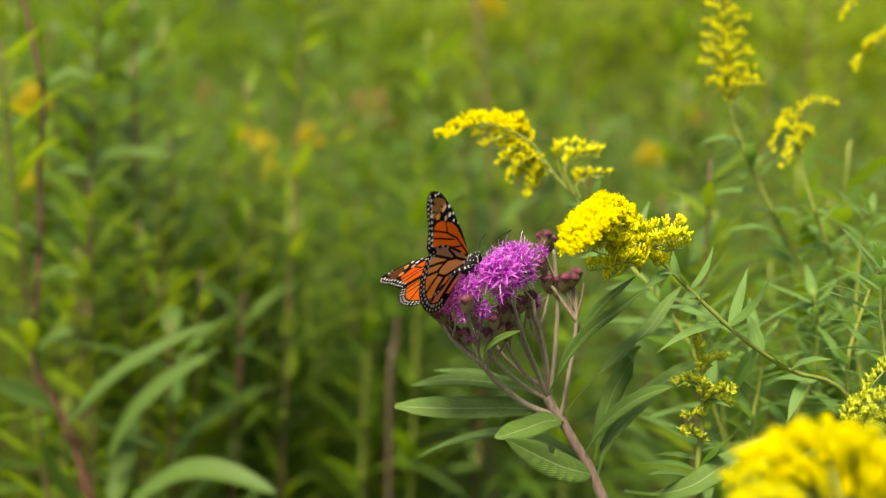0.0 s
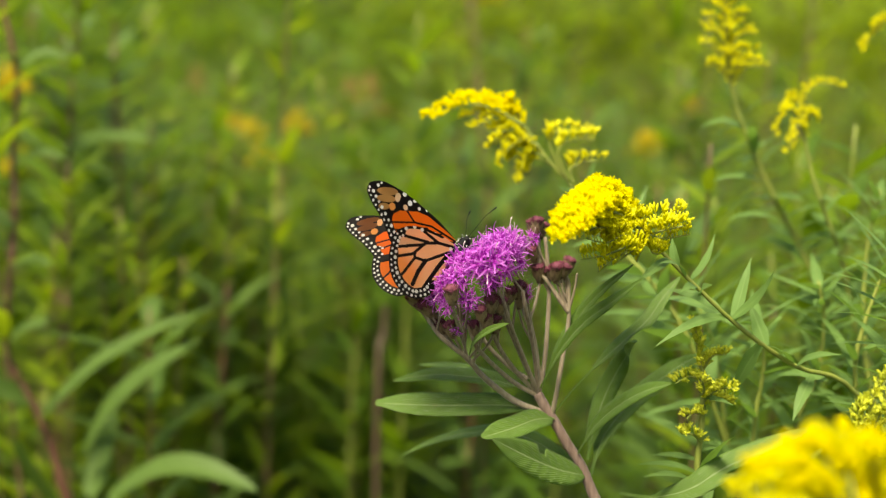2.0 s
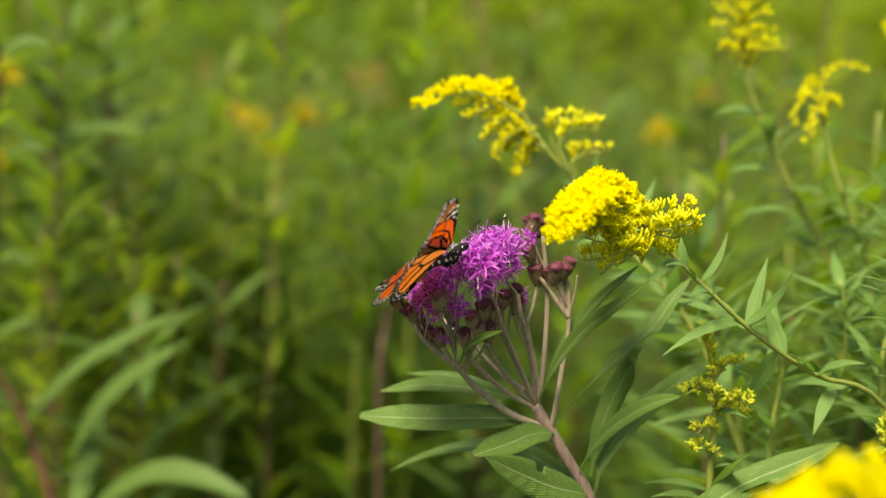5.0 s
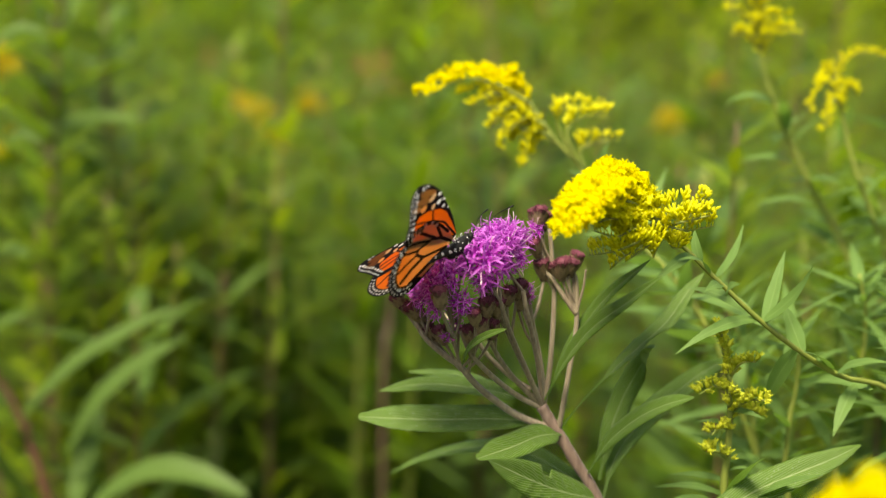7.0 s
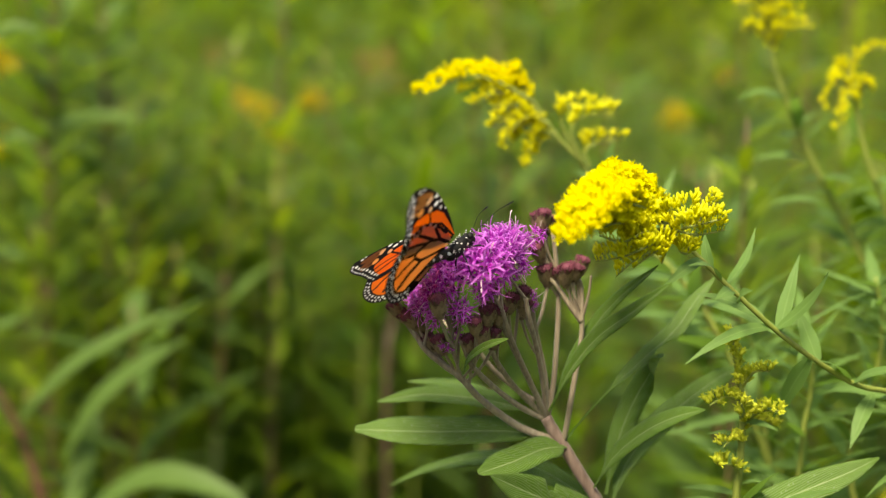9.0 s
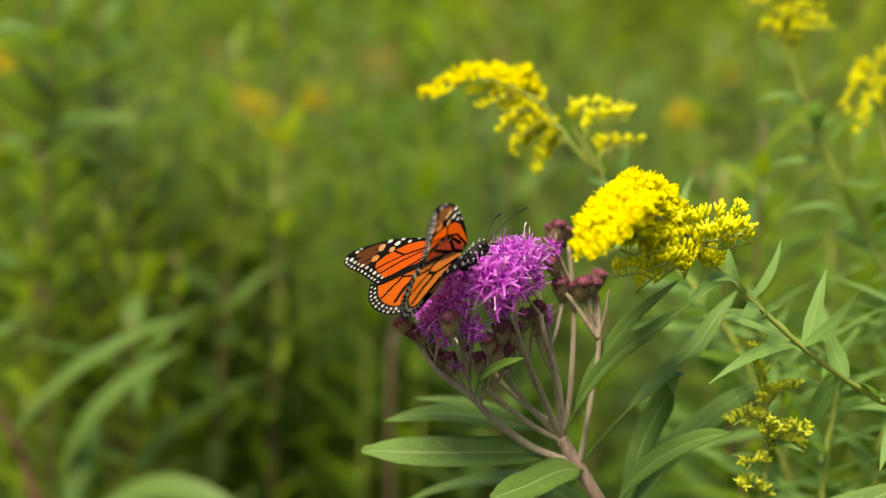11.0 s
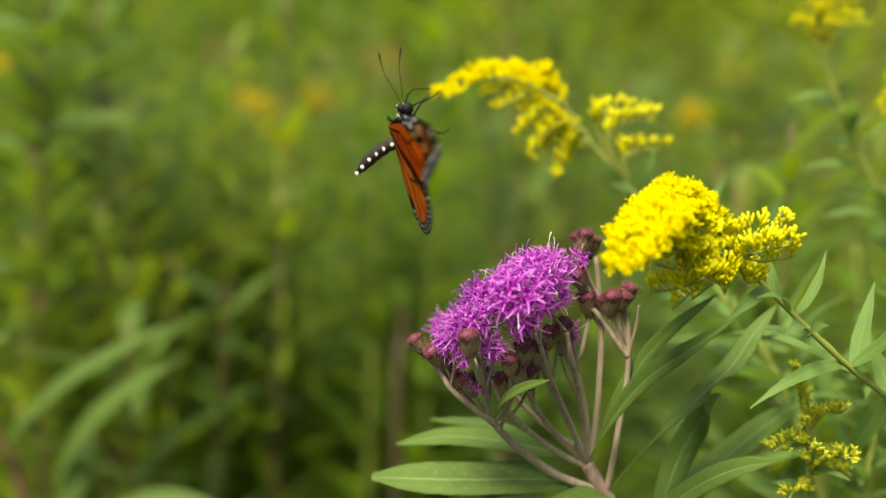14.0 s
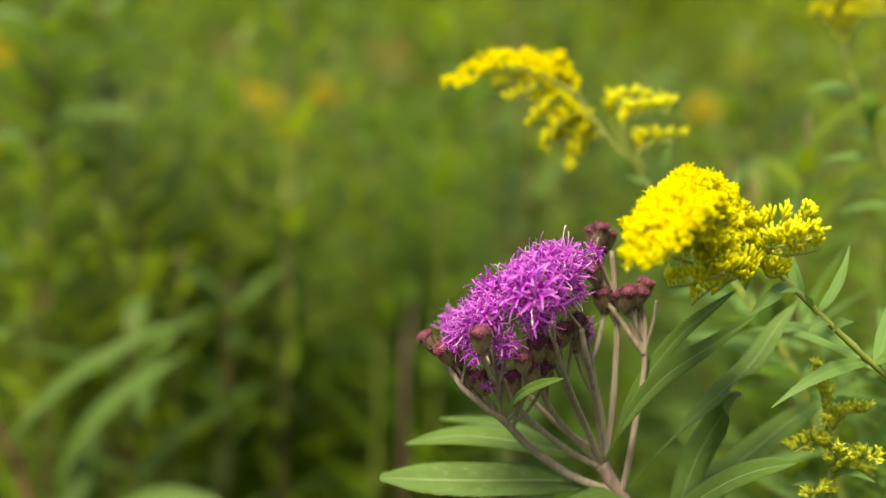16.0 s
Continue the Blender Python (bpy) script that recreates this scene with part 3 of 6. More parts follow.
for n, (p, axis, size, count) in enumerate(HEADS):
    rot = Vector(axis).to_track_quat("Z", "Y").to_matrix().to_4x4()
    head = part("flower_head", cup_mesh(n % 3), ironweed, "purple ironweed flower head", Vector(p) - Vector(IRON_BASE))
    head.matrix_local = Matrix.Translation(Vector(p) - Vector(IRON_BASE)) @ rot @ Matrix.Scale(size if n < 4 else size * 0.88, 4)
    if n == 1:
        focus_head = head
    count = int(count * 1.05)
    for k in range(count):
        a, r = k * 2.4, math.sqrt((k + 0.5) / count)
        lean = r * (1.5 if n < 4 else 1.2)
        fl = part("floret", floret_mesh(k % 7), head)
        fl.matrix_local = Matrix.Rotation(a, 4, "Z") @ Matrix.Translation((0.0022 * r, 0, -0.0008)) @ Matrix.Rotation(lean + rnd.uniform(-0.15, 0.15), 4, "Y") @ Matrix.Rotation(rnd.uniform(0, 6), 4, "Z") @ Matrix.Scale(rnd.uniform(0.8, 1.1), 4)
        if k % 12 == 3:
            st = part("style", style_mesh(0), head, "pale style")
            st.matrix_local = Matrix.Rotation(a, 4, "Z") @ Matrix.Rotation(lean * 0.8, 4, "Y")
for n, (p, axis, size) in enumerate(BUDS):
    rot = Vector(axis).to_track_quat("Z", "Y").to_matrix().to_4x4()
    bud = part("bud", cup_mesh(n % 3), ironweed, "closed maroon bud")
    bud.matrix_local = Matrix.Translation(Vector(p) - Vector(IRON_BASE)) @ rot @ Matrix.Scale(size, 4)
    part("bud_tip", bud_tip_mesh(n % 2), bud, kind="stuff")
for p, axis, size in [(h[0], h[1], h[2]) for h in HEADS] + BUDS:
    foot = Vector(p) - Vector(axis).normalized() * (0.0058 * size)
    near = [q for q in STALKS if q.z < foot.z - 0.014]
    q = min(near, key=lambda v: (v - foot).length)
    mid = foot.lerp(q, 0.45) + Vector((0, 0, -0.001)) - Vector(axis).normalized() * 0.0008
    g = Geo()
    g.tube(rel(bez([q, mid, foot], 10), IRON_BASE), [0.0005 + 0.00012 * i / 10 for i in range(11)], 6)
    part("flower_stalk", g.mesh("flower_stalk", MAT_IRON_STEM), ironweed)
cam.data.dof.use_dof = True
cam.data.dof.focus_object = focus_head
cam.data.dof.aperture_fstop = 5.6

# ---------------------------------------------------------------- goldenrods


def raceme(parent, pts, heads, size, mat, up=(0, 0, 1), spread=0.004, label="", comb=False, first=0.0):
    """An arching flower branch with small heads crowded along its upper side; first: bare share of its length."""
    line = bez(pts, 20)
    o = Vector(line[0])
    g = Geo()
    g.tube(rel(line, o), [0.0007 - 0.0004 * i / 20 for i in range(21)], 5)
    br = part("branch", g.mesh("branch", MAT_GOLD_STEM), parent, "", o - parent.location)
    g = Geo()
    rnd = random.Random(len(parent.children))
    up = Vector(up).normalized()
    for k in range(heads):
        s = first + (1 - first) * (k + rnd.random()) / heads
        i = min(int(s * 20), 19)
        p = line[i].lerp(line[i + 1], s * 20 - i) - o
        t = (line[i + 1] - line[i]).normalized()
        side = t.cross(up).normalized()
        taper = 1.1 - 0.55 * s
        a = rnd.uniform(-1.15, 1.15)
        way = (up * math.cos(a) + side * math.sin(a) + t * rnd.uniform(-0.1, 0.5)).normalized()
        clump = 0.45 + 0.85 * abs(math.sin(s * 8.0 + len(parent.children)))
        foot = p + way * (spread * taper * clump * rnd.uniform(0.1, 1.0))
        if comb:
            s = 0.3 + 0.7 * (k + 0.5 * rnd.random()) / heads
            i = min(int(s * 20), 19)
            p = line[i].lerp(line[i + 1], s * 20 - i) - o
            way = (up + side * rnd.uniform(-0.7, 0.7) + t * rnd.uniform(-0.1, 0.5)).normalized()
            foot = p + way * (size * rnd.uniform(0.3, 0.6))
            g.tube([p, foot], [0.00025, 0.00035], 4)
            for fork in range(5):
                w2 = (way + Vector((rnd.uniform(-0.65, 0.65), rnd.uniform(-0.65, 0.65), rnd.uniform(-0.1, 0.2)))).normalized()
                q = foot + w2 * (0.0003 + 0.0005 * fork)
                g.drop(q, w2, size * rnd.uniform(0.7, 1.15) * taper, size * 0.115, 6, ((0, 0.4), (0.3, 0.9), (0.75, 1.0), (1.0, 0.45)))
            continue
        floret_head(g, foot, way, size * rnd.uniform(0.75, 1.15), rnd)
    part("flower_spray", g.mesh("flower_spray", mat), br, label, kind="stuff")
    return br


def floret_head(g, foot, way, size, rnd):
    """A tiny composite head: a narrow cup and a few short rays."""
    g.drop(foot, way, size, size * 0.3, 5, ((0, 0.35), (0.4, 1.0), (1.0, 0.75)))
    side = way.orthogonal().normalized()
    other = way.cross(side)
    for k in range(5):
        a = 2 * math.pi * (k + rnd.random()) / 5
        out = side * math.cos(a) + other * math.sin(a)
        g.strap(foot + way * (size * 0.85) + out * (size * 0.2), way + out * 0.5, out, size * rnd.uniform(0.35, 0.6), size * 0.3, rnd.uniform(0.3, 1.3), 2)


def gold_stem(parent, pts, r0, r1, mat=None):
    g = Geo()
    n = 36
    g.tube(rel(stem_line(pts, n), parent.location), [r0 + (r1 - r0) * i / n for i in range(n + 1)], 8)
    part("stem", g.mesh("stem", mat or MAT_GOLD_STEM), parent)


def put_leaf(parent, b, t, w, up, sag=0.05, fold=0.25, mat=None, seg=14, twist=0.0):
    g = Geo()
    g.leaf((0, 0, 0), Vector(t) - Vector(b), w, up, sag, fold, seg, 0.05, twist=twist, teeth=0.02)
    part("leaf", g.mesh("leaf", mat or MAT_GOLD_LEAF), parent, "", Vector(b) - parent.location)


def stem_leaves(parent, pts, count, length, width, start=0.1, stop=0.95, mat=None, droop=0.15):
    """Narrow leaves set in a spiral up a stem."""
    line = stem_line(pts, 60)
    rnd = random.Random(int(length * 1e4) + count)
    for k in range(count):
        s = start + (stop - start) * (k + rnd.uniform(-0.3, 0.3)) / count
        i = max(0, min(59, int(s * 60)))
        b = line[i]
        t = (line[i + 1] - line[i]).normalized()
        a = k * 2.4 + rnd.uniform(-0.4, 0.4)
        sd = t.orthogonal().normalized()
        out = Matrix.Rotation(a, 3, t) @ sd
        ln = length * rnd.uniform(0.7, 1.15) * (1.0 - 0.45 * s)
        d = (out * 0.85 + t * rnd.uniform(0.3, 0.7) - Vector((0, 0, droop))).normalized() * ln
        put_leaf(parent, b, b + d, width * rnd.uniform(0.8, 1.2) * (1.0 - 0.3 * s), t, rnd.uniform(0.02, 0.1), 0.25, mat, 10)


def bright_goldenrod():
    """The leaning goldenrod whose dense yellow plume stands beside the purple flowers."""
    g0 = thing("goldenrod", (0.42, 0.06, 0.0), "leaning goldenrod with dense bright yellow plume beside the ironweed", "wildflower", "goldenrods")
    pts = [(0.42, 0.06, 0.0), (0.40, 0.05, 0.5), (0.34, 0.03, 0.88), (0.1906, -0.0100, 1.1044), (0.1592, -0.0300, 1.1191), (0.1306, -0.0450, 1.1394), (0.1094, -0.0530, 1.1587), (0.0956, -0.0560, 1.1722), (0.0866, -0.0600, 1.1797)]
    gold_stem(g0, pts, 0.0014, 0.0007)
    # dense mound of arching branches
    mound = [
        ((0.0868, -0.0580, 1.1804), (0.0738, -0.0720, 1.1896), (0.0601, -0.0860, 1.1953), (0.0529, -0.1000, 1.1910), (0.0470, -0.1000, 1.1827)),
        ((0.0868, -0.0580, 1.1804), (0.0750, -0.0703, 1.1899), (0.0623, -0.0827, 1.1959), (0.0547, -0.0950, 1.1930), (0.0483, -0.0950, 1.1864)),
        ((0.0868, -0.0580, 1.1804), (0.0764, -0.0687, 1.1904), (0.0649, -0.0793, 1.1969), (0.0576, -0.0900, 1.1957), (0.0514, -0.0900, 1.1908)),
        ((0.0868, -0.0580, 1.1804), (0.0780, -0.0660, 1.1909), (0.0679, -0.0740, 1.1979), (0.0617, -0.0820, 1.1970), (0.0563, -0.0820, 1.1926)),
        ((0.0868, -0.0580, 1.1804), (0.0797, -0.0637, 1.1908), (0.0713, -0.0693, 1.1979), (0.0663, -0.0750, 1.1990), (0.0620, -0.0750, 1.1969)),
        ((0.0868, -0.0580, 1.1804), (0.0814, -0.0620, 1.1905), (0.0746, -0.0660, 1.1972), (0.0697, -0.0700, 1.2000), (0.0654, -0.0700, 1.1997)),
        ((0.0868, -0.0580, 1.1804), (0.0836, -0.0607, 1.1888), (0.0789, -0.0633, 1.1940), (0.0757, -0.0660, 1.1971), (0.0729, -0.0660, 1.1972)),
        ((0.0868, -0.0580, 1.1804), (0.0853, -0.0593, 1.1867), (0.0823, -0.0607, 1.1897), (0.0811, -0.0620, 1.1933), (0.0801, -0.0620, 1.1940)),
        ((0.0868, -0.0580, 1.1804), (0.0757, -0.0733, 1.1863), (0.0636, -0.0887, 1.1890), (0.0562, -0.1040, 1.1876), (0.0504, -0.1040, 1.1820)),
        ((0.0868, -0.0580, 1.1804), (0.0772, -0.0727, 1.1867), (0.0666, -0.0873, 1.1898), (0.0609, -0.1020, 1.1897), (0.0569, -0.1020, 1.1854)),
        ((0.0868, -0.0580, 1.1804), (0.0782, -0.0720, 1.1881), (0.0686, -0.0860, 1.1924), (0.0638, -0.1000, 1.1936), (0.0606, -0.1000, 1.1906)),
        ((0.0868, -0.0580, 1.1804), (0.0796, -0.0687, 1.1887), (0.0712, -0.0793, 1.1936), (0.0665, -0.0900, 1.1949), (0.0631, -0.0900, 1.1925)),
        ((0.0868, -0.0580, 1.1804), (0.0814, -0.0660, 1.1879), (0.0747, -0.0740, 1.1921), (0.0711, -0.0820, 1.1951), (0.0686, -0.0820, 1.1945)),
        ((0.0868, -0.0580, 1.1804), (0.0760, -0.0620, 1.1885), (0.0639, -0.0660, 1.1933), (0.0572, -0.0700, 1.1909), (0.0510, -0.0700, 1.1853)),
        ((0.0868, -0.0580, 1.1804), (0.0783, -0.0593, 1.1897), (0.0684, -0.0607, 1.1957), (0.0633, -0.0620, 1.1951), (0.0584, -0.0620, 1.1915)),
        ((0.0868, -0.0580, 1.1804), (0.0816, -0.0573, 1.1898), (0.0748, -0.0567, 1.1959), (0.0696, -0.0560, 1.1975), (0.0645, -0.0560, 1.1963)),
        ((0.0868, -0.0580, 1.1804), (0.0838, -0.0560, 1.1883), (0.0791, -0.0540, 1.1931), (0.0761, -0.0520, 1.1954), (0.0729, -0.0520, 1.1951)),
    ]
    for pts in mound:
        raceme(g0, pts, 105, 0.0026, MAT_YELLOW, (-0.1, -0.35, 0.9), spread=0.0036, first=0.42)
    # duller, olive-yellow branches at the foot of the mound
    dull = [
        ((0.0868, -0.0580, 1.1804), (0.0834, -0.0620, 1.1856), (0.0785, -0.0660, 1.1875), (0.0760, -0.0700, 1.1913), (0.0740, -0.0700, 1.1919)),
        ((0.0868, -0.0580, 1.1804), (0.0853, -0.0593, 1.1858), (0.0822, -0.0607, 1.1879), (0.0814, -0.0620, 1.1915), (0.0809, -0.0620, 1.1921)),
        ((0.0868, -0.0580, 1.1804), (0.0858, -0.0593, 1.1846), (0.0832, -0.0607, 1.1855), (0.0830, -0.0620, 1.1881), (0.0830, -0.0620, 1.1877)),
        ((0.0868, -0.0580, 1.1804), (0.0820, -0.0653, 1.1840), (0.0758, -0.0727, 1.1844), (0.0710, -0.0800, 1.1866), (0.0672, -0.0800, 1.1853)),
        ((0.0868, -0.0580, 1.1804), (0.0808, -0.0670, 1.1837), (0.0735, -0.0760, 1.1838), (0.0667, -0.0850, 1.1855), (0.0611, -0.0850, 1.1834)),
        ((0.0868, -0.0580, 1.1804), (0.0838, -0.0627, 1.1844), (0.0794, -0.0673, 1.1851), (0.0763, -0.0720, 1.1876), (0.0739, -0.0720, 1.1868)),
        ((0.0868, -0.0580, 1.1804), (0.0832, -0.0637, 1.1833), (0.0782, -0.0693, 1.1830), (0.0740, -0.0750, 1.1841), (0.0707, -0.0750, 1.1818)),
    ]
    for pts in dull:
        raceme(g0, pts, 70, 0.0024, MAT_MIDYEL, (-0.1, -0.35, 1), spread=0.0045, first=0.4)
    comb = [
        ((0.0855, -0.0660, 1.1810), (0.0766, -0.0660, 1.1816), (0.0698, -0.0660, 1.1786), (0.0619, -0.0660, 1.1806)),
        ((0.0858, -0.0640, 1.1799), (0.0789, -0.0640, 1.1774), (0.0701, -0.0640, 1.1734), (0.0608, -0.0640, 1.1718)),
        ((0.0861, -0.0620, 1.1791), (0.0792, -0.0620, 1.1751), (0.0743, -0.0620, 1.1721), (0.0678, -0.0620, 1.1664)),
        ((0.0864, -0.0600, 1.1788), (0.0825, -0.0600, 1.1758), (0.0775, -0.0600, 1.1718), (0.0736, -0.0600, 1.1688)),
        ((0.0877, -0.0580, 1.1786), (0.0848, -0.0580, 1.1745), (0.0834, -0.0580, 1.1699)),
        ((0.0871, -0.0550, 1.1808), (0.0840, -0.0550, 1.1849), (0.0920, -0.0550, 1.1869), (0.1029, -0.0550, 1.1899)),
        ((0.0904, -0.0560, 1.1785), (0.0869, -0.0560, 1.1813), (0.0950, -0.0560, 1.1793), (0.1047, -0.0560, 1.1809)),
        ((0.0894, -0.0600, 1.1794), (0.0909, -0.0600, 1.1822), (0.0962, -0.0600, 1.1834), (0.1023, -0.0600, 1.1850)),
        ((0.0864, -0.0600, 1.1802), (0.0794, -0.0600, 1.1788), (0.0745, -0.0600, 1.1768), (0.0705, -0.0600, 1.1758)),
        ((0.0916, -0.0520, 1.1764), (0.0903, -0.0520, 1.1737), (0.0927, -0.0520, 1.1723), (0.0957, -0.0520, 1.1737)),
    ]
    for k, pts in enumerate(comb):
        raceme(g0, [Vector(p) - Vector((0, 0.012 * min(1, i), 0)) for i, p in enumerate(pts)], 15, 0.0042, MAT_YGREEN if k % 2 else MAT_MIDYEL, (-0.1, -0.25, 1), comb=True)
    for b, t, w, up, sag in (
        ((0.0993, -0.0550, 1.1692), (0.0833, -0.0700, 1.1613), 0.0045, (0.3, -0.7, 0.7), 0.1),
        ((0.1082, -0.0530, 1.1599), (0.1214, -0.0350, 1.1771), 0.0052, (-0.7, -0.6, 0.2), -0.08),
        ((0.1031, -0.0540, 1.1648), (0.1018, -0.0450, 1.1768), 0.0050, (-0.7, -0.6, 0.2), 0.08),
        ((0.1279, -0.0460, 1.1408), (0.1384, -0.0300, 1.1665), 0.0065, (-0.7, -0.7, 0.2), 0.0),
        ((0.1267, -0.0460, 1.1425), (0.1398, -0.0650, 1.1661), 0.0052, (-0.6, -0.6, 0.5), -0.1),
        ((0.1132, -0.0520, 1.1538), (0.1138, -0.0700, 1.1607), 0.0050, (-0.6, -0.6, 0.5), 0.1),
        ((0.1108, -0.0520, 1.1569), (0.1012, -0.0700, 1.1578), 0.0050, (0.1, -0.7, 0.7), 0.1),
        ((0.1255, -0.0460, 1.1432), (0.0927, -0.0650, 1.1347), 0.0055, (0.1, -0.6, 0.8), 0.15),
        ((0.1227, -0.0470, 1.1470), (0.1006, -0.0350, 1.1535), 0.0060, (0.1, -0.6, 0.8), 0.08),
        ((0.1308, -0.0440, 1.1392), (0.0972, 0.0250, 1.1358), 0.0080, (0.1, -0.6, 0.8), 0.1),
        ((0.1058, -0.0530, 1.1611), (0.0907, -0.0800, 1.1708), 0.0040, (0.1, -0.6, 0.8), 0.1),
        ((0.1592, -0.0300, 1.1191), (0.1724, -0.0500, 1.1283), 0.0060, (-0.1, -0.6, 0.8), 0.1),
        ((0.1579, -0.0300, 1.1203), (0.1412, -0.0500, 1.1321), 0.0055, (-0.1, -0.4, 0.9), 0.06),
        ((0.1679, -0.0260, 1.1144), (0.1562, -0.0400, 1.0975), 0.0065, (-0.5, -0.7, 0.4), 0.05),
        ((0.1416, -0.0400, 1.1311), (0.1345, -0.0200, 1.1040), 0.0080, (-0.6, -0.7, 0.3), 0.05),
        ((0.1451, -0.0360, 1.1278), (0.1420, -0.0150, 1.1441), 0.0075, (-0.6, -0.7, 0.3), 0.0),
        ((0.1760, -0.0200, 1.1105), (0.1593, 0.0200, 1.1001), 0.0080, (0.0, -0.6, 0.8), 0.1),
    ):
        put_leaf(g0, b, t, w, up, sag)
    stem_leaves(g0, [(0.42, 0.06, 0.0), (0.40, 0.05, 0.5), (0.34, 0.03, 0.88), (0.1906, -0.0100, 1.1044)], 26, 0.09, 0.011, 0.2, 1.0)
    return g0


def arching_goldenrod():
    """The goldenrod behind, whose plume arches over to one side."""
    g0 = thing("goldenrod", (0.26, 0.14, 0.0), "goldenrod with arching yellow plume nodding to one side", "wildflower", "goldenrods")
    pts = [(0.26, 0.14, 0.0), (0.24, 0.13, 0.5), (0.2, 0.11, 0.88), (0.1362, 0.0700, 1.1004), (0.1129, 0.0750, 1.1391), (0.0834, 0.0810, 1.1692), (0.0757, 0.0830, 1.1820), (0.0694, 0.0850, 1.1906), (0.0602, 0.0850, 1.2004), (0.0537, 0.0850, 1.2094)]
    gold_stem(g0, pts, 0.0015, 0.0007)
    top = [
        ((0.0537, 0.0850, 1.2094), (0.0460, 0.0850, 1.2205), (0.0344, 0.0850, 1.2281), (0.0216, 0.0850, 1.2320), (0.0088, 0.0850, 1.2282), (-0.0041, 0.0850, 1.2214)),
        ((0.0470, 0.0800, 1.2186), (0.0343, 0.0800, 1.2257), (0.0216, 0.0800, 1.2288), (0.0114, 0.0800, 1.2263), (0.0012, 0.0800, 1.2207)),
        ((0.0500, 0.0880, 1.2157), (0.0358, 0.0880, 1.2273), (0.0280, 0.0880, 1.2324)),
        ((0.0497, 0.0830, 1.2147), (0.0446, 0.0830, 1.2236), (0.0395, 0.0830, 1.2282), (0.0412, 0.0830, 1.2322)),
    ]
    for k, pts in enumerate(top):
        raceme(g0, pts, 130 if k == 0 else 60, 0.0023, MAT_YELLOW, (-0.15, -0.25, 1), spread=0.0046, first=0.3 if k == 0 else 0.15)
    low = [
        ((0.0497, 0.0830, 1.2159), (0.0395, 0.0830, 1.2216), (0.0305, 0.0830, 1.2216), (0.0216, 0.0830, 1.2160)),
        ((0.0523, 0.0820, 1.2121), (0.0433, 0.0820, 1.2165), (0.0356, 0.0820, 1.2140), (0.0300, 0.0820, 1.2063)),
        ((0.0547, 0.0800, 1.2079), (0.0471, 0.0800, 1.2115), (0.0394, 0.0800, 1.2064), (0.0349, 0.0800, 1.1977)),
        ((0.0584, 0.0840, 1.2026), (0.0506, 0.0840, 1.2046), (0.0466, 0.0840, 1.1974), (0.0451, 0.0840, 1.1882)),
        ((0.0526, 0.0880, 1.2111), (0.0448, 0.0880, 1.2183), (0.0371, 0.0880, 1.2183), (0.0312, 0.0880, 1.2158)),
    ]
    for pts in low:
        raceme(g0, pts, 44, 0.0023, MAT_MIDYEL, (-0.35, -0.3, 0.8), spread=0.0040, first=0.15)
    dim = [
        ((0.0538, 0.0860, 1.2094), (0.0461, 0.0860, 1.2138), (0.0383, 0.0860, 1.2112), (0.0332, 0.0860, 1.2087)),
        ((0.0565, 0.0880, 1.2054), (0.0488, 0.0880, 1.2085), (0.0423, 0.0880, 1.2034), (0.0397, 0.0880, 1.1998)),
        ((0.0605, 0.0880, 1.1989), (0.0540, 0.0880, 1.2015), (0.0501, 0.0880, 1.1972), (0.0488, 0.0880, 1.1938)),
        ((0.0488, 0.0900, 1.2157), (0.0358, 0.0900, 1.2234), (0.0255, 0.0900, 1.2247), (0.0157, 0.0900, 1.2222)),
        ((0.0569, 0.0860, 1.2050), (0.0512, 0.0860, 1.2094), (0.0448, 0.0860, 1.2081), (0.0397, 0.0860, 1.2030)),
    ]
    for pts in dim:
        raceme(g0, pts, 46, 0.0023, MAT_MIDYEL, (-0.3, -0.3, 0.8), spread=0.0042, first=0.15)
    right = [
        ((0.0673, 0.0850, 1.1932), (0.0625, 0.0850, 1.2030), (0.0601, 0.0850, 1.2112), (0.0647, 0.0850, 1.2153), (0.0742, 0.0850, 1.2148), (0.0845, 0.0850, 1.2112)),
        ((0.0704, 0.0820, 1.1898), (0.0646, 0.0820, 1.2032), (0.0676, 0.0820, 1.2093), (0.0753, 0.0820, 1.2116), (0.0832, 0.0820, 1.2110)),
        ((0.0730, 0.0820, 1.1890), (0.0706, 0.0820, 1.1960), (0.0767, 0.0820, 1.1996), (0.0887, 0.0820, 1.2006)),
    ]
    for k, pts in enumerate(right):
        raceme(g0, pts, 10, 0.0046, MAT_YGREEN if k == 1 else MAT_MIDYEL, (0.05, -0.2, 1), comb=True)
    put_leaf(g0, (0.0804, 0.0840, 1.1896), (0.0831, 0.0800, 1.2002), 0.005, (-0.6, -0.8, 0.1), 0.03)
    put_leaf(g0, (0.0750, 0.0800, 1.1851), (0.0631, 0.0600, 1.1896), 0.004, (-0.6, -0.8, 0.1), 0.03)
    put_leaf(g0, (0.0985, 0.0780, 1.1553), (0.1117, 0.0900, 1.1882), 0.006, (-0.6, -0.8, 0.1), 0.03)
    put_leaf(g0, (0.0955, 0.0780, 1.1591), (0.0706, 0.0600, 1.1599), 0.006, (0.1, -0.6, 0.7), 0.06)
    stem_leaves(g0, [(0.26, 0.14, 0.0), (0.24, 0.13, 0.5), (0.2, 0.11, 0.88), (0.1362, 0.0700, 1.1004), (0.1040, 0.0750, 1.1493)], 34, 0.085, 0.012, 0.25, 1.0)


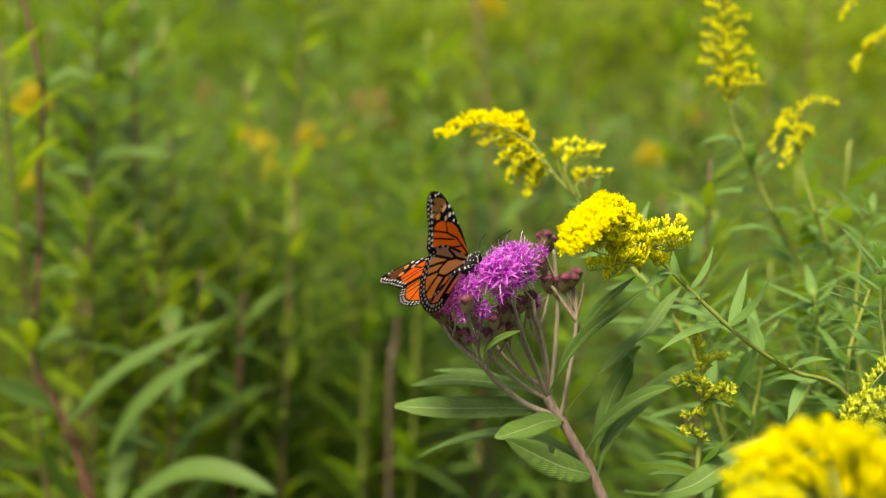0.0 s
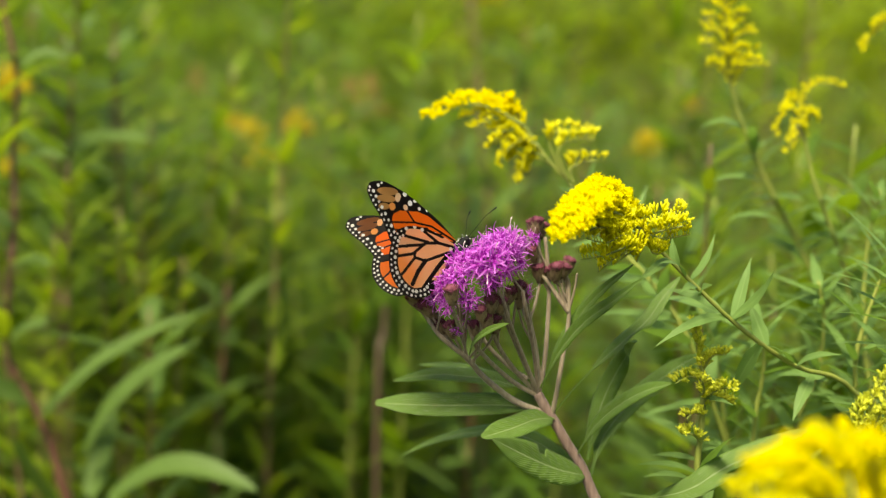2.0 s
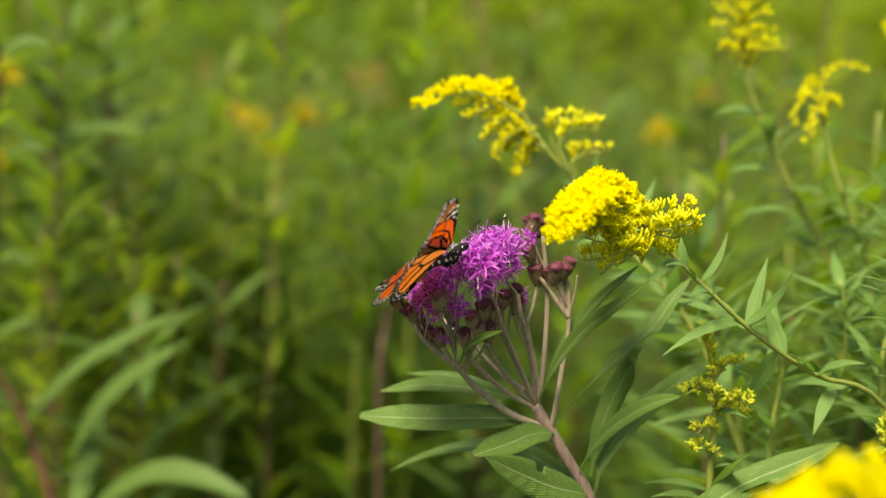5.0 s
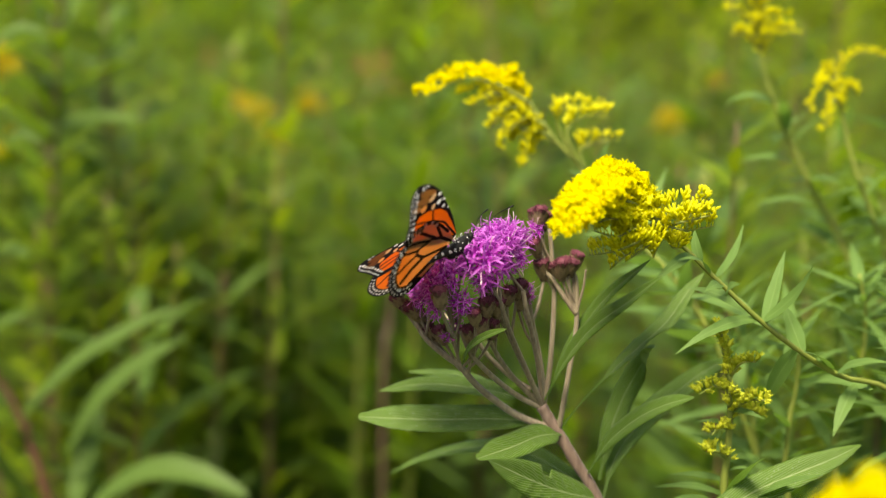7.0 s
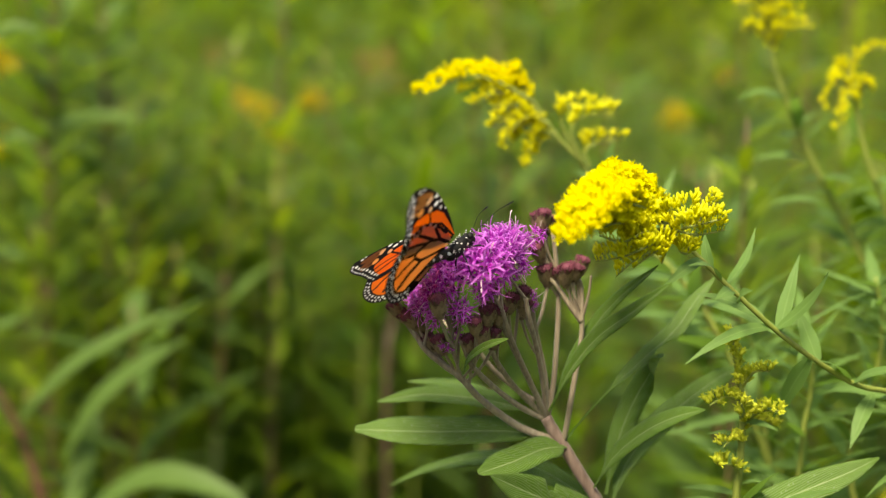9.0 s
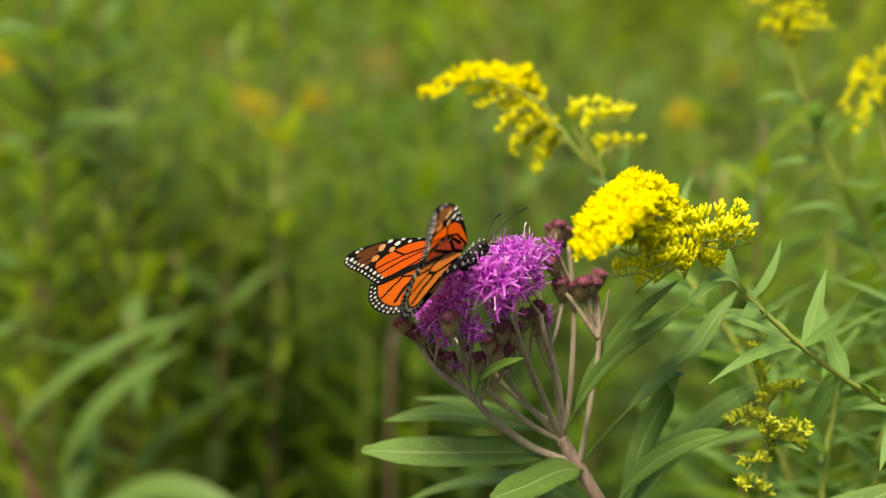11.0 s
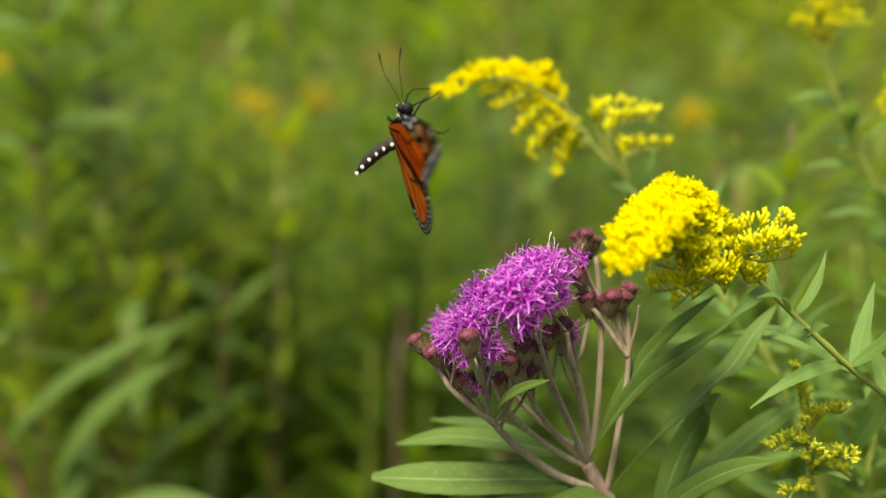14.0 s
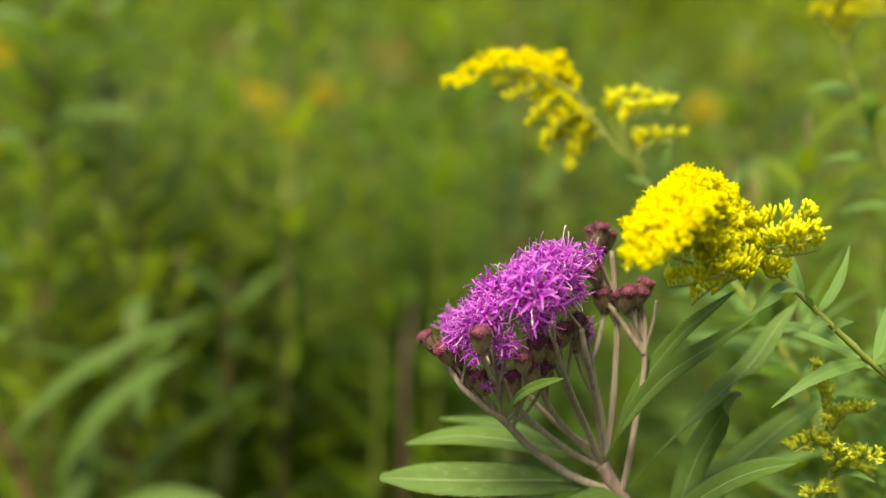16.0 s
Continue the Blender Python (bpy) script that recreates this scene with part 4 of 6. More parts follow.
def budding_goldenrod():
    """Upright stem with greenish yellow buds in small side clusters."""
    g0 = thing("goldenrod", (0.14, -0.03, 0.0), "slender upright goldenrod in greenish yellow bud", "wildflower", "goldenrods")
    pts = [(0.16, -0.02, 0.0), (0.155, -0.03, 0.5), (0.15, -0.035, 0.9), (0.1180, -0.0300, 1.0679), (0.1191, -0.0300, 1.0910), (0.1193, -0.0300, 1.1114), (0.1169, -0.0300, 1.1265), (0.1146, -0.0300, 1.1365)]
    g0.location = (0.16, -0.02, 0.0)
    gold_stem(g0, pts, 0.0022, 0.0008)
    for pts, n in (
        (((0.1186, -0.0300, 1.1189), (0.1163, -0.0300, 1.1290), (0.1146, -0.0300, 1.1370)), 42),
        (((0.1191, -0.0300, 1.1177), (0.1219, -0.0360, 1.1247), (0.1267, -0.0400, 1.1261)), 18),
        (((0.1193, -0.0300, 1.1114), (0.1126, -0.0350, 1.1155), (0.1056, -0.0400, 1.1136)), 20),
        (((0.1195, -0.0300, 1.1032), (0.1250, -0.0350, 1.1100), (0.1325, -0.0400, 1.1112)), 26),
        (((0.1195, -0.0300, 1.1017), (0.1265, -0.0250, 1.1036), (0.1326, -0.0200, 1.1009)), 20),
        (((0.1192, -0.0300, 1.0974), (0.1149, -0.0340, 1.0996), (0.1109, -0.0400, 1.0981)), 12),
        (((0.1193, -0.0300, 1.0846), (0.1152, -0.0340, 1.0895), (0.1086, -0.0400, 1.0916)), 16),
        (((0.1192, -0.0300, 1.1063), (0.1171, -0.0440, 1.1121), (0.1149, -0.0500, 1.1169)), 16),
    ):
        raceme(g0, pts, n, 0.0030, MAT_GREENBUD, (0, -0.2, 1), spread=0.0025)
    for b, t, w in (
        ((0.1184, -0.0300, 1.0710), (0.0891, -0.0450, 1.0794), 0.005), ((0.1185, -0.0300, 1.0653), (0.0900, -0.0600, 1.0786), 0.006),
        ((0.1187, -0.0300, 1.0769), (0.0985, -0.0200, 1.0763), 0.004), ((0.1191, -0.0300, 1.0987), (0.1049, -0.0400, 1.1031), 0.0035),
        ((0.1190, -0.0300, 1.1050), (0.1303, -0.0400, 1.1042), 0.004), ((0.1189, -0.0300, 1.0808), (0.1260, -0.0400, 1.0849), 0.0035),
        ((0.1174, -0.0300, 1.0602), (0.1264, -0.0700, 1.0992), 0.008), ((0.1167, -0.0300, 1.0576), (0.1453, -0.0700, 1.0921), 0.010),
    ):
        put_leaf(g0, b, t, w, (0, -0.5, 1), 0.08)
    stem_leaves(g0, [(0.16, -0.02, 0.0), (0.155, -0.03, 0.5), (0.15, -0.035, 0.9), (0.1180, -0.0300, 1.0679)], 30, 0.075, 0.009, 0.3, 1.0)


def tall_goldenrod():
    """The tall one behind with an upright plume."""
    g0 = thing("goldenrod", (0.32, 0.2, 0.0), "tall goldenrod with upright yellow plume and many narrow leaves", "wildflower", "goldenrods")
    pts = [(0.32, 0.2, 0.0), (0.31, 0.19, 0.5), (0.29, 0.17, 0.9), (0.2392, 0.1600, 1.0843), (0.2173, 0.1600, 1.1323), (0.1852, 0.1600, 1.1932), (0.1692, 0.1600, 1.2331), (0.1639, 0.1600, 1.2693), (0.1623, 0.1600, 1.3084)]
    gold_stem(g0, pts, 0.0022, 0.0008)
    rnd = random.Random(9)
    P = bez([(0.1680, 0.1600, 1.2381), (0.1639, 0.1600, 1.2693), (0.1622, 0.1600, 1.3116)], 20)
    for k in range(34):
        s = k / 34
        p = P[int(s * 20)]
        a = k * 2.4
        ln = 0.017 * (1 - 0.6 * s) * rnd.uniform(0.6, 1.1) + 0.004
        out = Vector((math.cos(a), math.sin(a), 0.0))
        raceme(g0, (p, p + out * ln * 0.5 + Vector((0, 0, ln * 0.55)), p + out * ln + Vector((0, 0, ln * 0.6))), 24, 0.0022, MAT_MIDYEL if k % 3 else MAT_YGREEN, (0, -0.1, 1), spread=0.0036)
    for b, t, w in (
        ((0.1746, 0.1600, 1.2165), (0.1475, 0.1400, 1.2157), 0.006), ((0.1817, 0.1600, 1.1999), (0.1685, 0.1200, 1.2166), 0.007), ((0.1889, 0.1600, 1.1831), (0.1547, 0.1400, 1.1864), 0.007),
        ((0.1977, 0.1600, 1.1663), (0.2104, 0.1400, 1.1815), 0.008), ((0.2013, 0.1600, 1.1595), (0.1614, 0.1300, 1.1661), 0.008), ((0.2083, 0.1600, 1.1493), (0.2342, 0.1400, 1.1552), 0.009),
        ((0.2137, 0.1600, 1.1392), (0.1933, 0.1900, 1.1491), 0.009), ((0.1710, 0.1600, 1.2281), (0.1784, 0.1500, 1.2382), 0.004), ((0.2209, 0.1600, 1.1255), (0.2520, 0.1400, 1.1203), 0.009),
    ):
        put_leaf(g0, b, t, w, (0, -0.5, 1), 0.1)
    stem_leaves(g0, pts[:7], 40, 0.05, 0.0075, 0.35, 0.97, droop=0.45)


def curled_goldenrod():
    g0 = thing("goldenrod", (0.46, 0.18, 0.0), "goldenrod with small hooked plume of yellow florets", "wildflower", "goldenrods")
    pts = [(0.46, 0.18, 0.0), (0.44, 0.17, 0.5), (0.37, 0.15, 0.9), (0.2417, 0.1350, 1.0894), (0.2267, 0.1350, 1.1426), (0.2089, 0.1350, 1.1884), (0.2033, 0.1350, 1.2111), (0.2005, 0.1350, 1.2288)]
    gold_stem(g0, pts, 0.0022, 0.0008)
    for pts in (
        ((0.2020, 0.1350, 1.2208), (0.2010, 0.1350, 1.2336), (0.2110, 0.1370, 1.2394), (0.2255, 0.1400, 1.2374)),
        ((0.2028, 0.1350, 1.2160), (0.1947, 0.1320, 1.2257), (0.1889, 0.1300, 1.2210), (0.1850, 0.1300, 1.2114)),
        ((0.2036, 0.1350, 1.2111), (0.1986, 0.1300, 1.2178), (0.1946, 0.1260, 1.2116), (0.1926, 0.1260, 1.2020)),
        ((0.2032, 0.1350, 1.2143), (0.2048, 0.1300, 1.2226), (0.2071, 0.1300, 1.2226), (0.2091, 0.1300, 1.2194)),
        ((0.2020, 0.1350, 1.2208), (0.1991, 0.1400, 1.2319), (0.1959, 0.1400, 1.2303), (0.1928, 0.1400, 1.2255)),
    ):
        raceme(g0, pts, 50, 0.0022, MAT_MIDYEL, (0, -0.2, 1), spread=0.003)
    stem_leaves(g0, [(0.46, 0.18, 0.0), (0.44, 0.17, 0.5), (0.37, 0.15, 0.9), (0.2417, 0.1350, 1.0894), (0.2267, 0.1350, 1.1426), (0.2089, 0.1350, 1.1884)], 42, 0.05, 0.0075, 0.35, 0.97, droop=0.45)
    g1 = thing("goldenrod", (0.56, 0.22, 0.0), "goldenrod with drooping yellow plume at the edge of the meadow gap", "wildflower", "goldenrods")
    pts = [(0.56, 0.22, 0.0), (0.53, 0.2, 0.5), (0.47, 0.19, 0.9), (0.2988, 0.1800, 1.1294), (0.2923, 0.1800, 1.1986), (0.2829, 0.1800, 1.2597), (0.2748, 0.1800, 1.2932)]
    gold_stem(g1, pts, 0.0022, 0.0008)
    for pts in (
        ((0.2787, 0.1800, 1.2799), (0.2678, 0.1800, 1.2999), (0.2508, 0.1800, 1.3015), (0.2358, 0.1800, 1.2872)),
        ((0.2828, 0.1800, 1.2631), (0.2704, 0.1750, 1.2764), (0.2571, 0.1750, 1.2730), (0.2436, 0.1750, 1.2570)),
        ((0.2829, 0.1800, 1.2597), (0.2720, 0.1700, 1.2795), (0.2620, 0.1700, 1.2795), (0.2490, 0.1700, 1.2696)),
        ((0.2768, 0.1800, 1.2865), (0.2707, 0.1800, 1.3098), (0.2606, 0.1800, 1.3115), (0.2475, 0.1800, 1.2999)),
    ):
        raceme(g1, pts, 90, 0.0025, MAT_MIDYEL, (-0.1, -0.2, 1), spread=0.0045)
    stem_leaves(g1, [(0.56, 0.22, 0.0), (0.53, 0.2, 0.5), (0.47, 0.19, 0.9), (0.2988, 0.1800, 1.1294), (0.2923, 0.1800, 1.1986)], 40, 0.09, 0.012, 0.35, 0.97)


def near_goldenrod():
    """The blurred yellow plume close to the lens, and a greenish one beside it."""
    g0 = thing("goldenrod", (0.17, -0.29, 0.0), "goldenrod with broad golden yellow plume close in front", "wildflower", "goldenrods")
    pts = [(0.17, -0.29, 0.0), (0.165, -0.285, 0.5), (0.15, -0.275, 0.85), (0.1227, -0.2620, 1.0606), (0.1187, -0.2620, 1.1106)]
    gold_stem(g0, pts, 0.0022, 0.0010)
    plume = [
        ((0.1141, -0.2620, 1.1225), (0.1088, -0.2440, 1.1275), (0.0958, -0.2440, 1.1321), (0.0854, -0.2440, 1.1296)),
        ((0.1141, -0.2620, 1.1242), (0.1005, -0.2800, 1.1433), (0.0902, -0.2800, 1.1481), (0.0823, -0.2800, 1.1459)),
        ((0.1140, -0.2620, 1.1259), (0.1068, -0.2680, 1.1441), (0.0994, -0.2680, 1.1497), (0.0917, -0.2680, 1.1453)),
        ((0.1156, -0.2620, 1.1276), (0.1126, -0.2560, 1.1428), (0.1070, -0.2560, 1.1482), (0.1021, -0.2560, 1.1452)),
        ((0.1174, -0.2620, 1.1242), (0.1191, -0.2440, 1.1377), (0.1161, -0.2440, 1.1462)),
        ((0.1190, -0.2620, 1.1242), (0.1131, -0.2800, 1.1478), (0.1115, -0.2800, 1.1534)),
        ((0.1206, -0.2620, 1.1242), (0.1226, -0.2680, 1.1441), (0.1216, -0.2680, 1.1501)),
        ((0.1223, -0.2620, 1.1242), (0.1338, -0.2560, 1.1394), (0.1352, -0.2560, 1.1459)),
        ((0.1240, -0.2620, 1.1225), (0.1464, -0.2440, 1.1307), (0.1532, -0.2440, 1.1316)),
        ((0.1143, -0.2620, 1.1174), (0.0984, -0.2800, 1.1333), (0.0874, -0.2800, 1.1366), (0.0805, -0.2800, 1.1325)),
        ((0.1159, -0.2620, 1.1191), (0.1055, -0.2680, 1.1358), (0.0981, -0.2680, 1.1395), (0.0942, -0.2680, 1.1358)),
        ((0.1175, -0.2620, 1.1208), (0.1188, -0.2560, 1.1343), (0.1135, -0.2560, 1.1428)),
        ((0.1191, -0.2620, 1.1208), (0.1276, -0.2440, 1.1307), (0.1247, -0.2440, 1.1374)),
        ((0.1208, -0.2620, 1.1208), (0.1224, -0.2800, 1.1414), (0.1221, -0.2800, 1.1486)),
        ((0.1225, -0.2620, 1.1191), (0.1347, -0.2680, 1.1329), (0.1377, -0.2680, 1.1378)),
        ((0.1176, -0.2620, 1.1174), (0.1140, -0.2560, 1.1274), (0.1071, -0.2560, 1.1343)),
        ((0.1192, -0.2620, 1.1174), (0.1261, -0.2440, 1.1236), (0.1206, -0.2440, 1.1325)),
        ((0.1209, -0.2620, 1.1174), (0.1211, -0.2800, 1.1350), (0.1184, -0.2800, 1.1430)),
    ]
    for k, row in enumerate(plume):
        raceme(g0, row, 110, 0.0025, MAT_YELLOW if k % 3 else MAT_MIDYEL, (-0.1, -0.25, 1), spread=0.0036, first=0.25)
    stem_leaves(g0, pts[:4], 30, 0.06, 0.009, 0.3, 0.8)
    g1 = thing("goldenrod", (0.29, -0.1, 0.0), "goldenrod with greenish yellow budding side branch", "wildflower", "goldenrods")
    pts = [(0.29, -0.1, 0.0), (0.28, -0.1, 0.5), (0.25, -0.1, 0.9), (0.1800, -0.0900, 1.0826), (0.1757, -0.0900, 1.1020)]
    gold_stem(g1, pts, 0.0022, 0.0008)
    for pts in (
        ((0.1759, -0.0900, 1.0972), (0.1725, -0.0900, 1.1129), (0.1783, -0.0900, 1.1261), (0.1873, -0.0900, 1.1357)),
        ((0.1764, -0.0900, 1.0972), (0.1722, -0.1000, 1.1130), (0.1789, -0.1000, 1.1213), (0.1856, -0.1000, 1.1260)),
        ((0.1760, -0.0900, 1.0947), (0.1764, -0.0800, 1.1018), (0.1857, -0.0800, 1.1092), (0.1952, -0.0800, 1.1117)),
        ((0.1760, -0.0900, 1.0935), (0.1697, -0.0900, 1.1044), (0.1683, -0.0900, 1.1117), (0.1716, -0.0900, 1.1177)),
    ):
        raceme(g1, pts, 50, 0.0030, MAT_GREENBUD, (-0.2, -0.1, 1), spread=0.0035)
    stem_leaves(g1, [(0.29, -0.1, 0.0), (0.28, -0.1, 0.5), (0.25, -0.1, 0.9), (0.1800, -0.0900, 1.0826)], 30, 0.08, 0.011, 0.3, 1.0)


def leafy_shoots():
    """Goldenrod shoots without flowers that fill the stand beside the plumes."""
    for foot, pts in (
        ((0.4, 0.03, 0.0), ((0.2060, 0.0200, 1.0781), (0.2006, 0.0200, 1.1112), (0.2086, 0.0200, 1.1438), (0.2170, 0.0200, 1.1654))),
        ((0.36, 0.08, 0.0), ((0.1844, 0.0600, 1.0617), (0.1945, 0.0600, 1.0969), (0.1963, 0.0600, 1.1259), (0.1928, 0.0600, 1.1431))),
        ((0.33, 0.05, 0.0), ((0.1602, 0.0400, 1.0440), (0.1591, 0.0400, 1.0784), (0.1624, 0.0400, 1.1068), (0.1575, 0.0400, 1.1293))),
        ((0.44, 0.12, 0.0), ((0.2369, 0.1000, 1.0697), (0.2287, 0.1000, 1.1189), (0.2299, 0.1000, 1.1614), (0.2349, 0.1000, 1.1854))),
        ((0.3, 0.1, 0.0), ((0.1596, 0.0900, 1.0411), (0.1525, 0.0900, 1.0780), (0.1488, 0.0900, 1.1023), (0.1393, 0.0900, 1.1264))),
        ((0.42, 0.0, 0.0), ((0.2071, -0.0400, 1.0839), (0.2003, -0.0400, 1.1238), (0.1966, -0.0400, 1.1534), (0.2004, -0.0400, 1.1753))),
    ):
        ob = thing("goldenrod", foot, "leafy green goldenrod shoot without flowers", "wildflower", "goldenrods")
        line = [foot, (foot[0], foot[1], 0.6), *pts]
        gold_stem(ob, line, 0.002, 0.0006)
        stem_leaves(ob, line, 32, 0.056, 0.0072, 0.36, 1.0)


leafy_shoots()
bright_goldenrod()
arching_goldenrod()
budding_goldenrod()
tall_goldenrod()
curled_goldenrod()
near_goldenrod()

# ---------------------------------------------------------------- meadow behind


def meadow_plant(seed, height, leaves, length, width, mat, stem_mat, lean=0.06, plume=None, plume_size=1.0, name="meadow_plant", label="", droop=0.1, low=0.15, seg=6, flat=1.0):
    """A leafy stem; plume: material of a small flower plume at its top."""
    rnd = random.Random(seed)
    ob = thing(name, (0, 0, 0), label, "wildflower", "meadow plants")
    a = rnd.uniform(0, 6.3)
    top = Vector((math.cos(a) * lean, math.sin(a) * lean, height))
    line = bez([(0, 0, 0), (top.x * 0.2, top.y * 0.2, height * 0.5), top], 30)
    g = Geo()
    g.tube(line, [0.0034 - 0.0024 * i / 30 for i in range(31)], 6)
    part("stem", g.mesh("stem", stem_mat), ob)
    g = Geo()
    for k in range(leaves):
        s = low + (0.98 - low) * (k + rnd.random()) / leaves
        i = min(29, int(s * 30))
        b = line[i].lerp(line[i + 1], s * 30 - i)
        a = k * 2.4 + rnd.uniform(-0.5, 0.5)
        ln = length * rnd.uniform(0.6, 1.2) * (1.1 - 0.6 * s)
        out = Vector((math.cos(a), math.sin(a), rnd.uniform(0.1, 0.8) - droop)).normalized()
        g.leaf(b, b + out * ln, width * rnd.uniform(0.7, 1.2) * (1.1 - 0.45 * s), (0, 0, 1), rnd.uniform(-0.02, 0.14), 0.2, seg)
    part("foliage", g.mesh("foliage", mat), ob, kind="stuff")
    if plume:
        g = Geo()
        for k in range(12):
            a = k * 2.4
            z = top.z - 0.11 * plume_size * flat * k / 12
            ln = (0.015 + 0.04 * k / 12) * plume_size
            for j in range(16):
                q = (j + rnd.random()) / 16
                p = Vector((top.x + math.cos(a) * ln * q, top.y + math.sin(a) * ln * q, z + 0.03 * q - 0.025 * q * q + rnd.uniform(0, 0.005)))
                g.drop(p, (rnd.uniform(-0.5, 0.5), rnd.uniform(-0.5, 0.5), 1), 0.0055, 0.0024, 5)
        part("plume", g.mesh("plume", plume), ob, kind="stuff")
    return ob


def far_meadow():
    rnd = random.Random(21)
    lab_g = "leafy green meadow plant with narrow leaves"
    lab_p = "leafy meadow plant with pale green lance leaves and reddish stem"

    def set_of(seed, seg):
        out = [meadow_plant(seed + k, 1.12 + 0.08 * k, 64, 0.15, 0.021, MAT_FAR_LEAF, MAT_GOLD_STEM, label=lab_g, seg=seg) for k in range(3)]
        out += [meadow_plant(seed + 10 + k, 1.16 + 0.08 * k, 54, 0.18, 0.029, MAT_FAR_PALE, MAT_RED_STEM, label=lab_p, seg=seg) for k in range(2)]
        out += [meadow_plant(seed + 20 + k, 1.25 + 0.1 * k, 70, 0.13, 0.017, MAT_GRASS, MAT_DRY_STEM, label="slender yellow-green meadow plant", seg=seg) for k in range(2)]
        return out

    kinds = set_of(100, 6)
    yellow = [meadow_plant(400 + k, 1.12 + 0.07 * k, 55, 0.12, 0.015, MAT_FAR_LEAF, MAT_GOLD_STEM, lean=0.0, plume=MAT_FARYEL, plume_size=(0.5, 0.7)[k], flat=0.45, name="goldenrod", label="goldenrod in flower among the meadow plants") for k in range(2)]
    faded = meadow_plant(500, 1.25, 40, 0.1, 0.013, MAT_FAR_LEAF, MAT_DRY_STEM, lean=0.0, plume=MAT_ORANGE_DRY, plume_size=0.6, label="meadow plant with faded orange brown seed heads")

    def place(src, x, y, h=None):
        sc = rnd.uniform(0.86, 1.1) if h is None else h / max(v.co.z for v in src.children[0].data.vertices)
        ob = copy_thing(src, pose(x, y, 0, 0, 0, rnd.uniform(0, 360)))
        ob.scale = (sc, sc, sc)

    # rows of plants, ever farther back; the nearest stand clear of the flowers in front
    far = []
    y = 0.66
    while y < 7.0:
        half = 0.36 * (y + 0.75) + 0.25
        step = (0.085 if y < 1.5 else 0.10) + 0.04 * y
        x = -half + rnd.uniform(0, step)
        while x < half:
            spot = (x + rnd.uniform(-0.4, 0.4) * step, y + rnd.uniform(-0.5, 0.5) * step)
            if y < 2.0:
                place(rnd.choice(kinds), *spot)
            else:
                far.append(spot)
            x += step
        y += step * 1.05
    # leafy plants beside the gap: tall ones on one hand, lower ones in the middle and behind the goldenrods
    for _ in range(15):
        u = rnd.random()
        yy = rnd.uniform(0.4, 0.95)
        w = 0.325 * (yy + 0.62)
        place(rnd.choice(kinds[3:]), -w * (1.08 - 0.62 * u), yy, 1.36 - 0.3 * u + rnd.uniform(-0.1, 0.08))
    for _ in range(16):
        yy = rnd.uniform(0.75, 1.25)
        place(rnd.choice(kinds[:3]), rnd.uniform(-0.34, -0.02) * (yy + 0.6), yy, rnd.uniform(1.05, 1.22))
    for _ in range(22):
        yy = rnd.uniform(0.5, 1.0)
        place(rnd.choice(kinds[:5]), rnd.uniform(-0.25, 0.25), yy, rnd.uniform(0.55, 0.85))
    for _ in range(44):
        yy = rnd.uniform(0.85, 1.7)
        place(rnd.choice(kinds[:5]), rnd.uniform(-0.42, 0.12), yy, rnd.uniform(1.0, 1.2))
    for _ in range(30):
        yy = rnd.uniform(0.22, 0.75)
        w = 0.325 * (yy + 0.62)
        place(rnd.choice(kinds), w * rnd.uniform(0.5, 1.1), yy, rnd.uniform(1.0, 1.22))
    for _ in range(16):
        yy = rnd.uniform(0.9, 1.6)
        place(rnd.choice(kinds), -rnd.uniform(0.08, 0.34) * (yy + 0.62), yy, rnd.uniform(1.12, 1.36))
    for _ in range(22):
        yy = rnd.uniform(0.48, 0.9)
        place(rnd.choice(kinds[5:]), -rnd.uniform(0.17, 0.34) * (yy + 0.62), yy, rnd.uniform(1.0, 1.2))
    for k, (x, yy, h) in enumerate(YELLOW_SPOTS):
        place(yellow[0 if k < 10 else 1], x, yy, h)
    for x, yy, h in FADED_SPOTS:
        place(faded, x, yy, h)
    for src in (*kinds, *yellow, faded):
        src.location = (rnd.uniform(-1.2, 1.2), rnd.uniform(2.2, 3.0), 0)
    # the plants farther back, past counting, are one thicket
    g, mats, slot = Geo(), [], []
    for src in (lows := set_of(700, 3)):
        for ch in src.children:
            if ch.data.materials[0] not in mats:
                mats.append(ch.data.materials[0])
    shapes = [[(np.array([v.co for v in ch.data.vertices]), [tuple(q.vertices) for q in ch.data.polygons], mats.index(ch.data.materials[0])) for ch in src.children] for src in lows]
    # the meadow goes on beside and behind the path
    around = []
    while len(around) < 260:
        x, y = rnd.uniform(-4.5, 4.5), rnd.uniform(-3.2, 5.5)
        if abs(x) > 0.36 * max(y + 0.75, 0.0) + 0.75 and (y > -0.2 or math.hypot(x, y + 0.75) > 1.5):
            around.append((x, y))
    for x, y in far + around:
        a, sc = rnd.uniform(0, 6.3), rnd.uniform(0.86, 1.15)
        c, sn = math.cos(a) * sc, math.sin(a) * sc
        for co, faces, k in rnd.choice(shapes[:5] if x < 0.05 * y - 0.1 else shapes[3:]):
            o = len(g.v)
            p = co @ np.array(((c, sn, 0), (-sn, c, 0), (0, 0, sc))) + (x, y, 0)
            g.v += p.tolist()
            g.f += [tuple(o + i for i in q) for q in faces]
            slot += [k] * len(faces)
    for src in lows:
        for ch in list(src.children):
            bpy.data.objects.remove(ch)
        bpy.data.objects.remove(src)
    me = g.mesh("meadow_thicket", mats[0])
    for mt in mats[1:]:
        me.materials.append(mt)
    me.polygons.foreach_set("material_index", slot)
    tagged(new("meadow_thicket", me), "dense green meadow plants farther back", "meadow plants", kind="stuff")


